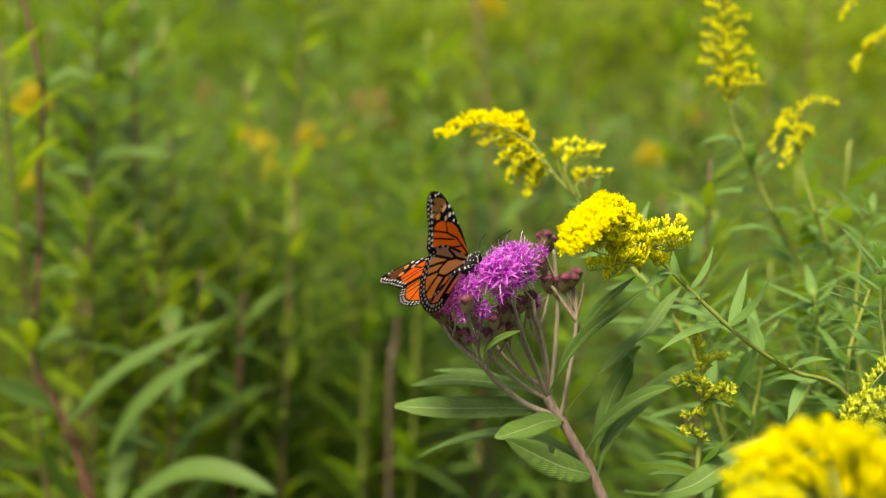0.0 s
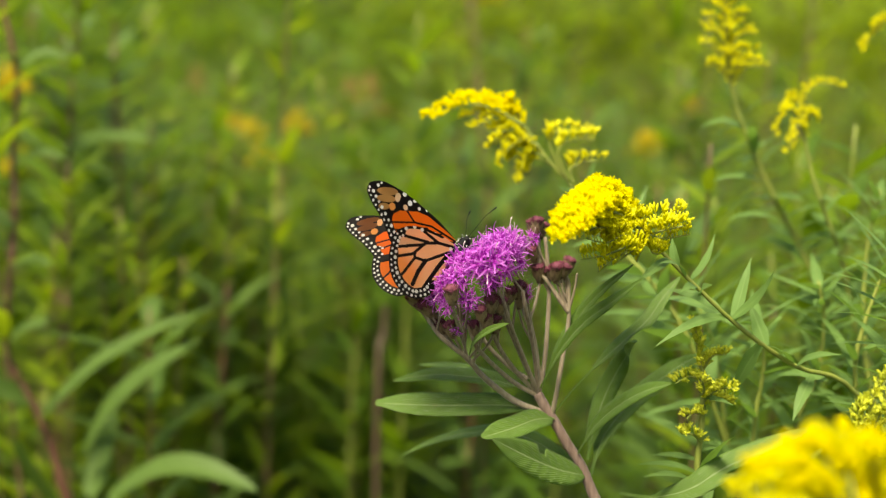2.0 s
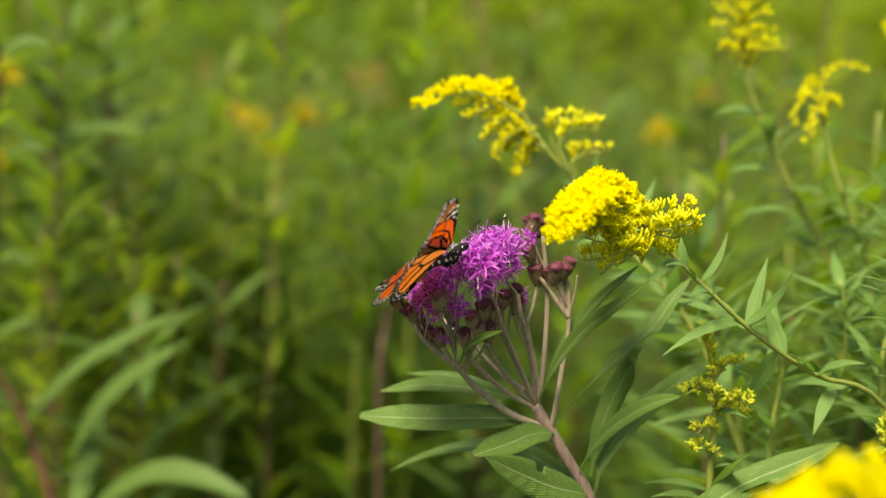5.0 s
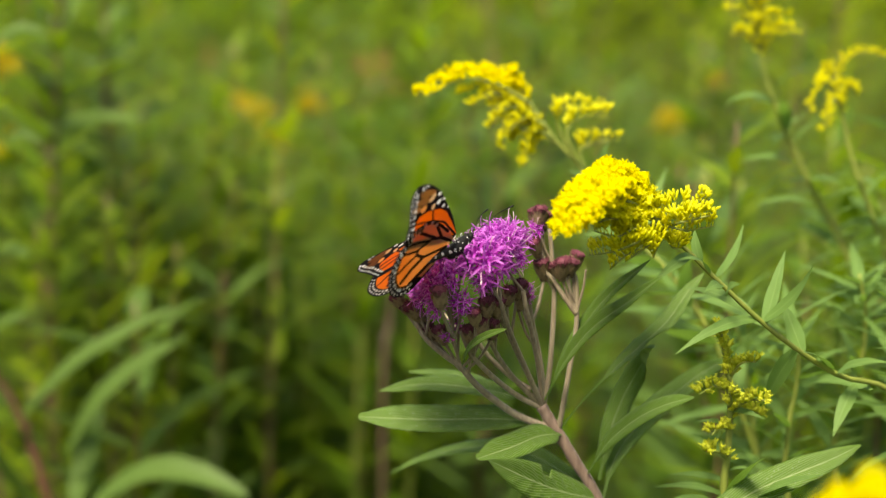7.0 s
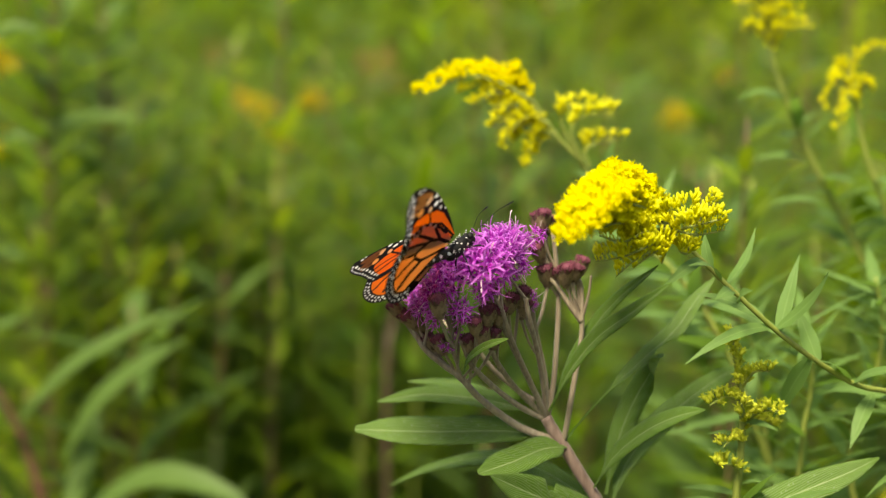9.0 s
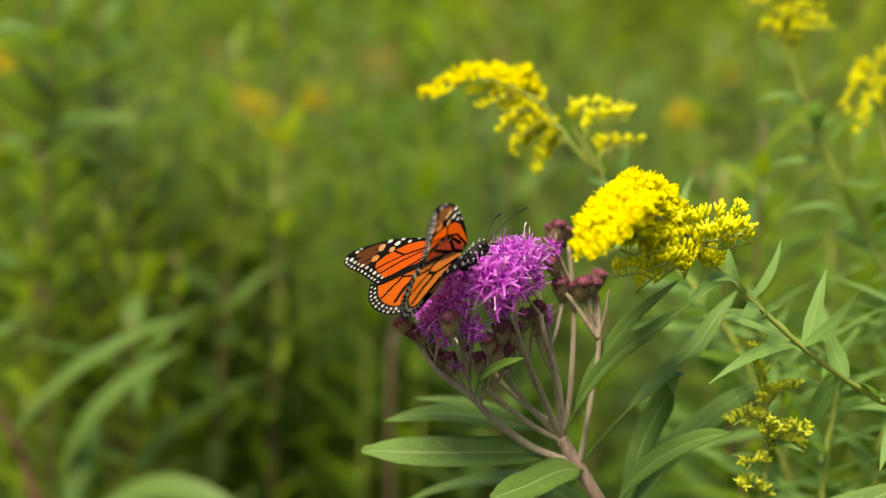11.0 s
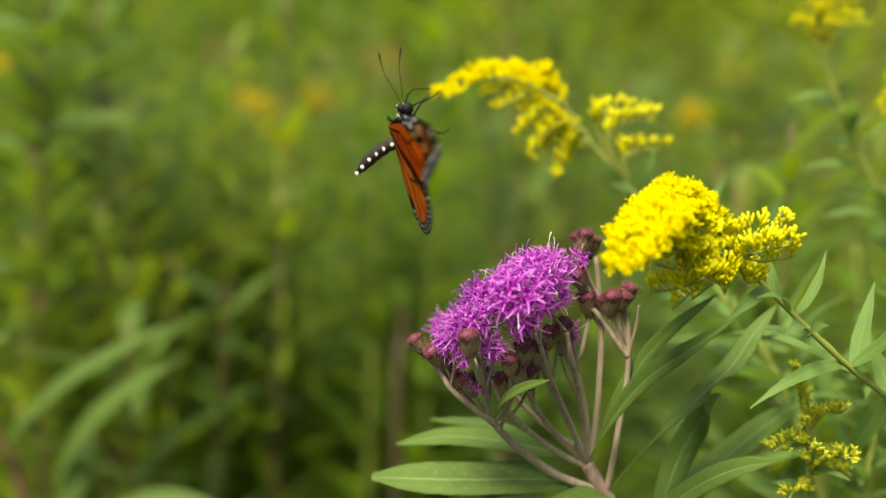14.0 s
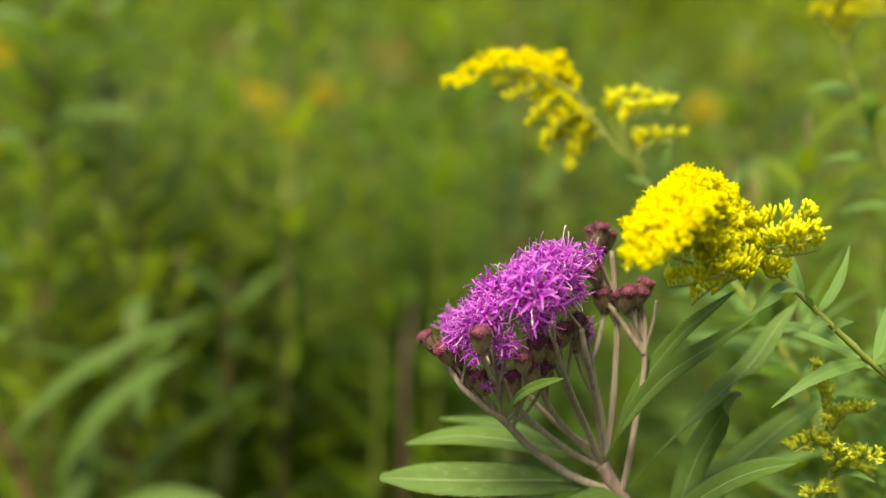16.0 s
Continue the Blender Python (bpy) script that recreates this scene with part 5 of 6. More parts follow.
YELLOW_SPOTS = [(-0.2794, 1.3000, 1.1778), (-0.2614, 1.3500, 1.1682), (-0.2039, 1.4000, 1.1804), (-0.2358, 1.2500, 1.1363), (-0.3565, 1.0000, 1.0237), (-0.3493, 1.0500, 0.9904), (-0.3741, 1.0000, 0.9912), (0.2879, 1.2500, 1.1612), (-0.4331, 0.8000, 1.2399), (-0.4293, 0.8000, 1.1569), (0.0850, 2.0000, 1.4096)]
FADED_SPOTS = [(-0.1391, 1.6000, 1.2086), (-0.1127, 1.7000, 1.2165)]
far_meadow()


def left_stand():
    """The red-stemmed plant with long pale leaves, out of focus."""
    base = (-0.2518, 0.4000, 0.0)
    ob = thing("meadow_plant", base, "red-stemmed meadow plant with long pale green leaves", "wildflower", "meadow plants")
    pts = [base, (-0.2656, 0.4000, 0.8702), (-0.2805, 0.4000, 0.9248), (-0.2896, 0.4000, 0.9624), (-0.3039, 0.4000, 0.9987), (-0.3196, 0.4000, 1.0312), (-0.3182, 0.4000, 1.0706), (-0.3143, 0.4100, 1.1402), (-0.3163, 0.4200, 1.1925), (-0.3112, 0.4200, 1.2364), (-0.3176, 0.4200, 1.2799), (-0.3256, 0.4200, 1.3229)]
    g = Geo()
    g.tube(rel(stem_line(pts, 60), base), [0.0036 - 0.0018 * i / 60 for i in range(61)], 8)
    part("stem", g.mesh("stem", MAT_RED_STEM), ob, "dark red stem")
    for mid, wd, up in (
        (((-0.2992, 0.4000, 0.9815), (-0.2565, 0.3900, 1.0244), (-0.2176, 0.3850, 1.0490), (-0.1786, 0.3800, 1.0684)), 0.018, (-0.3, -0.6, 0.75)),
        (((-0.2653, 0.4000, 0.9555), (-0.2396, 0.3800, 0.9969), (-0.2086, 0.3700, 1.0270), (-0.1687, 0.3600, 1.0526)), 0.022, (-0.5, -0.65, 0.6)),
        (((-0.2844, 0.4000, 0.9165), (-0.2956, 0.3800, 0.9477), (-0.3044, 0.3600, 0.9808)), 0.026, (-0.5, -0.9, 0.2)),
        (((-0.2422, 0.3700, 0.9297), (-0.1977, 0.3500, 0.9596), (-0.1613, 0.3350, 0.9640), (-0.1228, 0.3200, 0.9531)), 0.026, (0, -0.55, 0.85)),
        (((-0.2596, 0.4000, 0.9211), (-0.2559, 0.4200, 0.9476), (-0.2490, 0.4400, 0.9821)), 0.030, (-0.5, -0.85, 0.2)),
        (((-0.3040, 0.4000, 0.9978), (-0.3207, 0.3700, 1.0147), (-0.3400, 0.3400, 1.0336)), 0.026, (0.2, -0.7, 0.7)),
        (((-0.3201, 0.4000, 1.0429), (-0.3014, 0.3900, 1.0555), (-0.2832, 0.3800, 1.0618)), 0.016, (0, -0.6, 0.8)),
        (((-0.3188, 0.4000, 1.0527), (-0.3250, 0.3900, 1.0657), (-0.3367, 0.3800, 1.0731)), 0.016, (0, -0.6, 0.8)),
        (((-0.3155, 0.4000, 1.0972), (-0.2975, 0.3900, 1.1066), (-0.2797, 0.3800, 1.1045)), 0.014, (0, -0.5, 0.8)),
        (((-0.3127, 0.4000, 1.1281), (-0.3254, 0.4000, 1.1391), (-0.3407, 0.4000, 1.1369)), 0.014, (0, -0.5, 0.8)),
        (((-0.3162, 0.4200, 1.1703), (-0.2911, 0.4000, 1.1849), (-0.2717, 0.4000, 1.1805)), 0.014, (0, -0.5, 0.8)),
        (((-0.3139, 0.4200, 1.2101), (-0.3223, 0.4000, 1.2216), (-0.3398, 0.4000, 1.2173)), 0.014, (0, -0.5, 0.8)),
        (((-0.3118, 0.4200, 1.2451), (-0.2920, 0.4200, 1.2582), (-0.2724, 0.4200, 1.2538)), 0.014, (0, -0.5, 0.8)),
        (((-0.3285, 0.6000, 1.1786), (-0.2874, 0.5800, 1.1889), (-0.2403, 0.5600, 1.1864)), 0.018, (0, -0.6, 0.8)),
    ):
        g = Geo()
        line = bez(mid, 14)
        rows, uvs = [], []
        for i, p in enumerate(line):
            t = (line[min(i + 1, 14)] - line[max(i - 1, 0)]).normalized()
            u = Vector(up)
            u = (u - t * u.dot(t)).normalized()
            sd = t.cross(u)
            hw = max(0.0006, wd * 0.41 * max(0.0, 1 - abs(2 * (i / 14) ** 0.8 - 1) ** 2.2) ** 0.8)
            rows.append([p - Vector(mid[0]) + sd * (hw * j) + u * (abs(j) * hw * 0.25) for j in (-1, -0.5, 0, 0.5, 1)])
            uvs.append([(0.5 + 0.5 * j, i / 14) for j in (-1, -0.5, 0, 0.5, 1)])
        g.grid(rows, uvs)
        part("leaf", g.mesh("leaf", MAT_FAR_PALE), ob, "", Vector(mid[0]) - Vector(base))
    base = (-0.3422, 0.6000, 0.0)
    ob = thing("meadow_plant", base, "dark-stemmed meadow plant with narrow yellow-green leaves", "wildflower", "meadow plants")
    pts = [base, (-0.3353, 0.6000, 0.9291), (-0.3326, 0.6000, 1.0150), (-0.3262, 0.6000, 1.1205), (-0.3207, 0.6000, 1.2136), (-0.3142, 0.6000, 1.2748), (-0.3093, 0.6000, 1.3352)]
    g = Geo()
    g.tube(rel(bez(pts, 40), base), [0.0022 - 0.0006 * i / 40 for i in range(41)], 8)
    part("stem", g.mesh("stem", MAT_DRY_STEM), ob, "dark brown stem")
    stem_leaves(ob, pts, 44, 0.13, 0.015, 0.3, 1.0, MAT_FAR_LEAF)
    base = (0.0729, 1.1500, 0.0)
    ob = thing("meadow_plant", base, "dry brown meadow stalk with few leaves", "wildflower", "meadow plants")
    pts = [base, (0.0713, 1.1500, 0.8342), (0.0561, 1.1500, 1.2123), (0.0319, 1.1500, 1.4159)]
    g = Geo()
    g.tube(rel(bez(pts, 40), base), [0.004 - 0.001 * i / 40 for i in range(41)], 8)
    part("stem", g.mesh("stem", MAT_DRY_STEM), ob, "dry brown stem")
    base = (-0.0546, 0.6000, 0.0)
    ob = thing("meadow_plant", base, "dead reddish brown meadow stalk", "wildflower", "meadow plants")
    pts = [base, (-0.0521, 0.6000, 0.8802), (-0.0459, 0.6200, 1.0112), (-0.0432, 0.6200, 1.0329)]
    g = Geo()
    g.tube(rel(bez(pts, 30), base), [0.0034 - 0.0014 * i / 30 for i in range(31)], 8)
    part("stem", g.mesh("stem", MAT_DEAD_STEM), ob, "dry brown stem")


left_stand()


def grass_and_distance():
    """Grass between the plants and the wall of brush that closes the meadow."""
    rnd = random.Random(31)
    g = Geo()
    for k in range(1500):
        y = 2.2 + 6.5 * rnd.random()
        x = rnd.uniform(-1, 1) * (0.4 * (y + 0.7) + 0.2)
        h = rnd.uniform(0.5, 1.25)
        a = rnd.uniform(0, 6.3)
        g.leaf((x, y, 0), (x + math.cos(a) * h * 0.25, y + math.sin(a) * h * 0.25, h), 0.009, (math.cos(a), math.sin(a), 0.3), -0.05, 0.2, 4)
    tagged(new("meadow_grass", g.mesh("meadow_grass", MAT_GRASS)), "tall yellow-green grass between the flowers", "grass", kind="stuff")
    g = Geo()
    for k in range(5200):
        x, y = rnd.uniform(-5.5, 5.5), rnd.uniform(-4.0, 7.0)
        if abs(x) < 0.36 * max(y + 0.75, 0.0) + 0.3 and y > -0.9:
            continue
        h, a = rnd.uniform(0.15, 0.65), rnd.uniform(0, 6.3)
        for blade in range(3):
            a += 2.1
            g.leaf((x, y, -0.02), (x + math.cos(a) * h * 0.6, y + math.sin(a) * h * 0.6, h), 0.022, (math.cos(a), math.sin(a), 0.3), -0.08, 0.2, 3)
    tagged(new("undergrowth", g.mesh("undergrowth", MAT_FAR_LEAF)), "low green undergrowth between the meadow plants", "undergrowth", kind="stuff")
    brush, shrub = Geo(), Geo()
    for k in range(22000):
        y = 6.5 + rnd.random() * 5.0
        x = rnd.uniform(-7.5, 7.5)
        edge = -0.2 + 0.6 * noise.noise((y * 0.6, 2.0, 1.0))
        z = 3.4 * max(0.0, (y - 5.0) / 11.0) ** 1.3 + rnd.uniform(0.0, 1.0) * (1.3 + 0.5 * noise.noise((x * 0.5, y, 3)))
        a, e = rnd.uniform(0, 6.3), rnd.uniform(-0.3, 0.9)
        ln = rnd.uniform(0.12, 0.3)
        g = shrub if x < edge + rnd.uniform(-0.4, 0.4) else brush
        g.leaf((x, y, z), (x + math.cos(a) * ln, y + math.sin(a) * ln, z + e * ln), 0.07, (0, 0, 1), 0.05, 0.2, 2)
    tagged(new("brush", brush.mesh("brush", MAT_GRASS)), "sunlit yellow-green brush beyond the meadow", "brush", kind="stuff")
    tagged(new("shrubs", shrub.mesh("shrubs", MAT_FAR_LEAF)), "darker green shrubs beyond the meadow", "shrubs", kind="stuff")


grass_and_distance()


# ---------------------------------------------------------------- butterfly


def seg_dist(p, line):
    """Distance of points p (n, 2) from a broken line."""
    best = np.full(len(p), 1e9)
    line = np.array(line, float)
    for a, b in zip(line[:-1], line[1:]):
        d = b - a
        s = np.clip(((p - a) @ d) / max(d @ d, 1e-9), 0, 1)
        best = np.minimum(best, np.hypot(*(p - a - s[:, None] * d).T))
    return best


def inside(p, poly):
    poly = np.array(poly, float)
    hit = np.zeros(len(p), bool)
    for a, b in zip(poly, np.roll(poly, -1, 0)):
        cross = (a[1] > p[:, 1]) != (b[1] > p[:, 1])
        x = (b[0] - a[0]) * (p[:, 1] - a[1]) / (b[1] - a[1] + 1e-12) + a[0]
        hit ^= cross & (p[:, 0] < x)
    return hit


def smooth_line(pts, n):
    return np.array([v[:2] for v in bez([(x, y, 0) for x, y in pts], n)])


# wing outlines in millimetres: x away from the body, y towards the head
FW_LEAD = [(0, 0), (9.3, 3.3), (18.0, 5.0), (29.6, 6.2), (39.2, 5.5), (43.5, 4.1), (46.4, 1.9)]
FW_TRAIL = [(0, -2), (9, -7.5), (18, -12), (26, -15.5), (31.2, -12.0), (36.5, -8.3), (41.3, -5.7), (44.8, -3.4), (46.7, -1.3), (46.4, 1.9)]
HW_LEAD = [(0, -2), (6.8, -1.8), (14.1, -3.1), (20.0, -5.3), (24.4, -8.7), (26.5, -12.4), (26.4, -16.8), (25.2, -21.2)]
HW_TRAIL = [(0, -4), (-0.5, -13.7), (-0.3, -18.3), (0.4, -24.1), (2.0, -27.9), (6.3, -31.4), (10.9, -32.2), (15.9, -31.1), (20.1, -28.7), (23.2, -25.3), (25.2, -21.2)]
BLACK, WHITE = (0.006, 0.005, 0.005), (0.92, 0.9, 0.88)


def paint_fore(p, upper):
    orange = (0.82, 0.15, 0.008) if upper else (0.78, 0.17, 0.012)
    c = np.tile(BLACK, (len(p), 1))
    area = inside(p, [(-0.3, -0.0), (4.2, 1.1), (8.6, 2.0), (16.1, 3.1), (21.2, 2.3), (25.2, 0.3), (28.9, -1.4), (31.3, -4.3), (30.9, -6.6), (28.9, -9.1), (25.1, -12.2), (24, -13), (10, -6.5)])
    c[area] = orange
    tan = (0.16, 0.05, 0.012) if upper else (0.55, 0.3, 0.1)
    for (x, y), a, b in (((37.6, 2.6), 5.0, 1.6), ((36.9, -0.3), 4.8, 1.5), ((36.6, -3.7), 2.6, 1.3)):
        d = p - np.array((x, y))
        t = np.array((0.9, -0.43))
        u, v = d @ t, d @ np.array((0.43, 0.9))
        c[(u / a) ** 2 + (v / b) ** 2 < 1] = tan
    for line, w in (
        ([(0, -0.5), (12.7, 0.0), (20.8, -2.5), (25.8, 0.1)], 0.42), ([(20.8, -2.5), (30.4, -7.5)], 0.38), ([(14.3, -1.7), (28.2, -10.0)], 0.38),
        ([(7.3, -0.8), (16.7, -8.1), (24.3, -12.8)], 0.4), ([(0, -1.5), (12, -7.3), (27, -14.5)], 1.0),
    ):
        c[seg_dist(p, line) < w] = BLACK
    pale = (0.8, 0.42, 0.2) if upper else (0.8, 0.6, 0.42)
    for (x, y), a, col in (
        ((32.2, 3.3), 1.35, pale), ((31.9, 2.2), 1.2, pale), ((33.1, -1.9), 1.55, (0.8, 0.35, 0.1)), ((27.1, 1.0), 1.15, pale), ((25.9, 3.6), 1.1, WHITE),
        ((29.8, 5.6), 1.0, WHITE), ((24.3, 5.6), 0.8, WHITE), ((20.9, 3.7), 0.7, WHITE), ((17.5, 4.9), 0.6, WHITE), ((42.5, 2.7), 0.7, WHITE), ((41.6, 4.2), 0.5, WHITE),
    ):
        c[np.hypot(*(p - np.array((x, y))).T) < a] = col
    edge = smooth_line(FW_TRAIL[3:], 200)
    return dots(p, c, edge, ((0.95, 2.3, 0.48), (2.9, 2.7, 0.66)))


def dots(p, c, edge, rows):
    """White spots in rows along the outer margin."""
    run = np.r_[0, np.cumsum(np.hypot(*np.diff(edge, axis=0).T))]
    mid = edge.mean(0)
    for inset, pitch, r in rows:
        for k, s in enumerate(np.arange(pitch * 0.6, run[-1] - 0.5, pitch)):
            i = min(np.searchsorted(run, s), len(edge) - 2)
            t = edge[i + 1] - edge[i - 1]
            nrm = np.array((-t[1], t[0])) / (np.hypot(*t) + 1e-9)
            q = edge[i] + nrm * inset * (1 if nrm @ (np.array((10.0, -8.0)) - edge[i]) > 0 else -1)
            c[np.hypot(*(p - q).T) < r * (0.85 + 0.3 * ((k * 7) % 3) / 2)] = WHITE
    return c


def paint_hind(p, upper):
    fill = np.array((0.82, 0.17, 0.01)) if upper else np.array((0.84, 0.52, 0.29))
    c = np.tile(BLACK, (len(p), 1))
    outer = np.r_[smooth_line(HW_LEAD[4:], 60), smooth_line(HW_TRAIL[3:], 160)[::-1]]
    rim = smooth_line(HW_TRAIL[3:], 160)
    top = smooth_line(HW_LEAD[1:], 120)
    area = (seg_dist(p, rim) > (3.6 if upper else 4.3)) & (seg_dist(p, top[:70]) > 1.1) & (seg_dist(p, top[70:]) > 3.4)
    c[area] = fill
    if not upper:
        warm = np.clip(1.3 - seg_dist(p, [(18.4, -22.9), (13.2, -24.4)]) / 6.0, 0, 1)[area, None]
        c[area] = c[area] * (1 - warm) + np.array((0.8, 0.33, 0.1)) * warm
    k = 1.0 if upper else 1.5
    for line, w in (
        ([(0.5, -3.4), (7.0, -5.4), (12.3, -8.8), (15.1, -15.1), (13.9, -16.6), (9.0, -15.2), (0.4, -5.7)], 0.42),
        ([(7.0, -5.4), (13.2, -4.9), (17.4, -4.5)], 0.42), ([(11.3, -7.7), (21.3, -11.0), (25.5, -12.4)], 0.42), ([(12.5, -9.6), (24.0, -17.7)], 0.42),
        ([(14.6, -15.1), (22.6, -21.5)], 0.42), ([(13.9, -16.7), (15.7, -24.4), (16.5, -26.9)], 0.42), ([(9.0, -15.2), (10.0, -20.8), (10.0, -26.8)], 0.62),
        ([(0.6, -6.3), (2.7, -14.3), (5.2, -27.5)], 0.62), ([(-1.5, -8.2), (-0.3, -16.3), (1.4, -26.1)], 0.35),
    ):
        c[seg_dist(p, line) < w * k] = BLACK
    rows = ((1.0, 2.4, 0.5), (2.9, 2.6, 0.66)) if not upper else ((0.95, 2.3, 0.46), (2.4, 2.5, 0.52))
    c = dots(p, c, outer, rows)
    if not upper:
        for q, r in (((0.9, -4.6), 0.8), ((19.8, -5.4), 0.9), ((16.1, -4.7), 0.8), ((23.0, -8.4), 0.8), ((10.3, -1.8), 0.7)):
            c[np.hypot(*(p - np.array(q)).T) < r] = WHITE
    return c


def wing_material():
    m, nt, b, out = nodes_of("wing_scales")
    at = nt.nodes.new("ShaderNodeAttribute")
    at.attribute_name = "scales"
    grain = noise_tex(nt, 2500.0, 2.0)
    c = mixc(nt, math_node(nt, "MULTIPLY", grain, 0.35), at.outputs["Color"], (0.02, 0.008, 0.004))
    link(nt, c, b.inputs["Base Color"])
    b.inputs["Roughness"].default_value = 0.55
    b.inputs["Specular IOR Level"].default_value = 0.2
    bump(nt, grain, b, 0.15, 0.0002)
    deep = nt.nodes.new("ShaderNodeGamma")
    deep.inputs[1].default_value = 0.6
    link(nt, at.outputs["Color"], deep.inputs[0])
    translucent(nt, b, out, deep.outputs[0], 0.72)
    return m


MAT_WING = wing_material()


def wing_mesh(name, lead, trail, paint, side):
    """A thin wing of two scaled faces: upper and under side differ in colour."""
    nu, nv = 230, 140
    a, b = smooth_line(lead, nu), smooth_line(trail, nu)
    # denser towards the tip so that both edges keep even steps
    s = np.linspace(0, 1, nv + 1)[None, :, None]
    g2 = a[:, None] * (1 - s) + b[:, None] * s
    p = g2.reshape(-1, 2)
    bow = 0.9 * np.sin(np.clip(p[:, 0] / 40, 0, 1) * math.pi) + 0.35 * np.sin(p[:, 1] * 0.8) * np.clip(p[:, 0] / 40, 0, 1) * 0.5
    sg = 1 if side == "R" else -1
    verts, cols, faces = [], [], []
    n = len(p)
    for upper in (True, False):
        z = bow + (0.07 if upper else -0.07)
        verts.append(np.c_[p[:, 0] * sg, p[:, 1], z] * 0.001)
        cols.append(paint(p, upper))
    idx = np.arange(n).reshape(nu + 1, nv + 1)
    quad = np.stack([idx[:-1, :-1], idx[1:, :-1], idx[1:, 1:], idx[:-1, 1:]], -1).reshape(-1, 4)
    me = bpy.data.meshes.new(name)
    me.from_pydata(np.concatenate(verts).tolist(), [], np.concatenate([quad, quad[:, ::-1] + n]).tolist())
    at = me.color_attributes.new("scales", "FLOAT_COLOR", "POINT")
    rgba = np.c_[np.concatenate(cols), np.ones(2 * n)].astype(np.float32)
    at.data.foreach_set("color", rgba.ravel())
    me.polygons.foreach_set("use_smooth", [True] * len(me.polygons))
    me.materials.append(MAT_WING)
    return me


def plain_material(name, colour, rough=0.5, spots=None, scale=900.0):
    m, nt, b, out = nodes_of(name)
    c = mixc(nt, noise_tex(nt, scale), tuple(v * 0.6 for v in colour), tuple(v * 1.3 for v in colour))
    link(nt, c, b.inputs["Base Color"])
    b.inputs["Roughness"].default_value = rough
    b.inputs["Specular IOR Level"].default_value = 0.25
    bump(nt, noise_tex(nt, 2500.0), b, 0.5, 0.0003)
    return m


MAT_BODY = plain_material("body_black", (0.006, 0.0055, 0.0055), 0.6)
MAT_SPOT = plain_material("body_white", (0.7, 0.68, 0.66), 0.7)
MAT_BELLY = plain_material("abdomen_grey", (0.03, 0.024, 0.02), 0.6)

butterfly = thing("butterfly", (0, 0, 1.2), "orange and black butterfly with white-dotted wing margins", "butterfly")


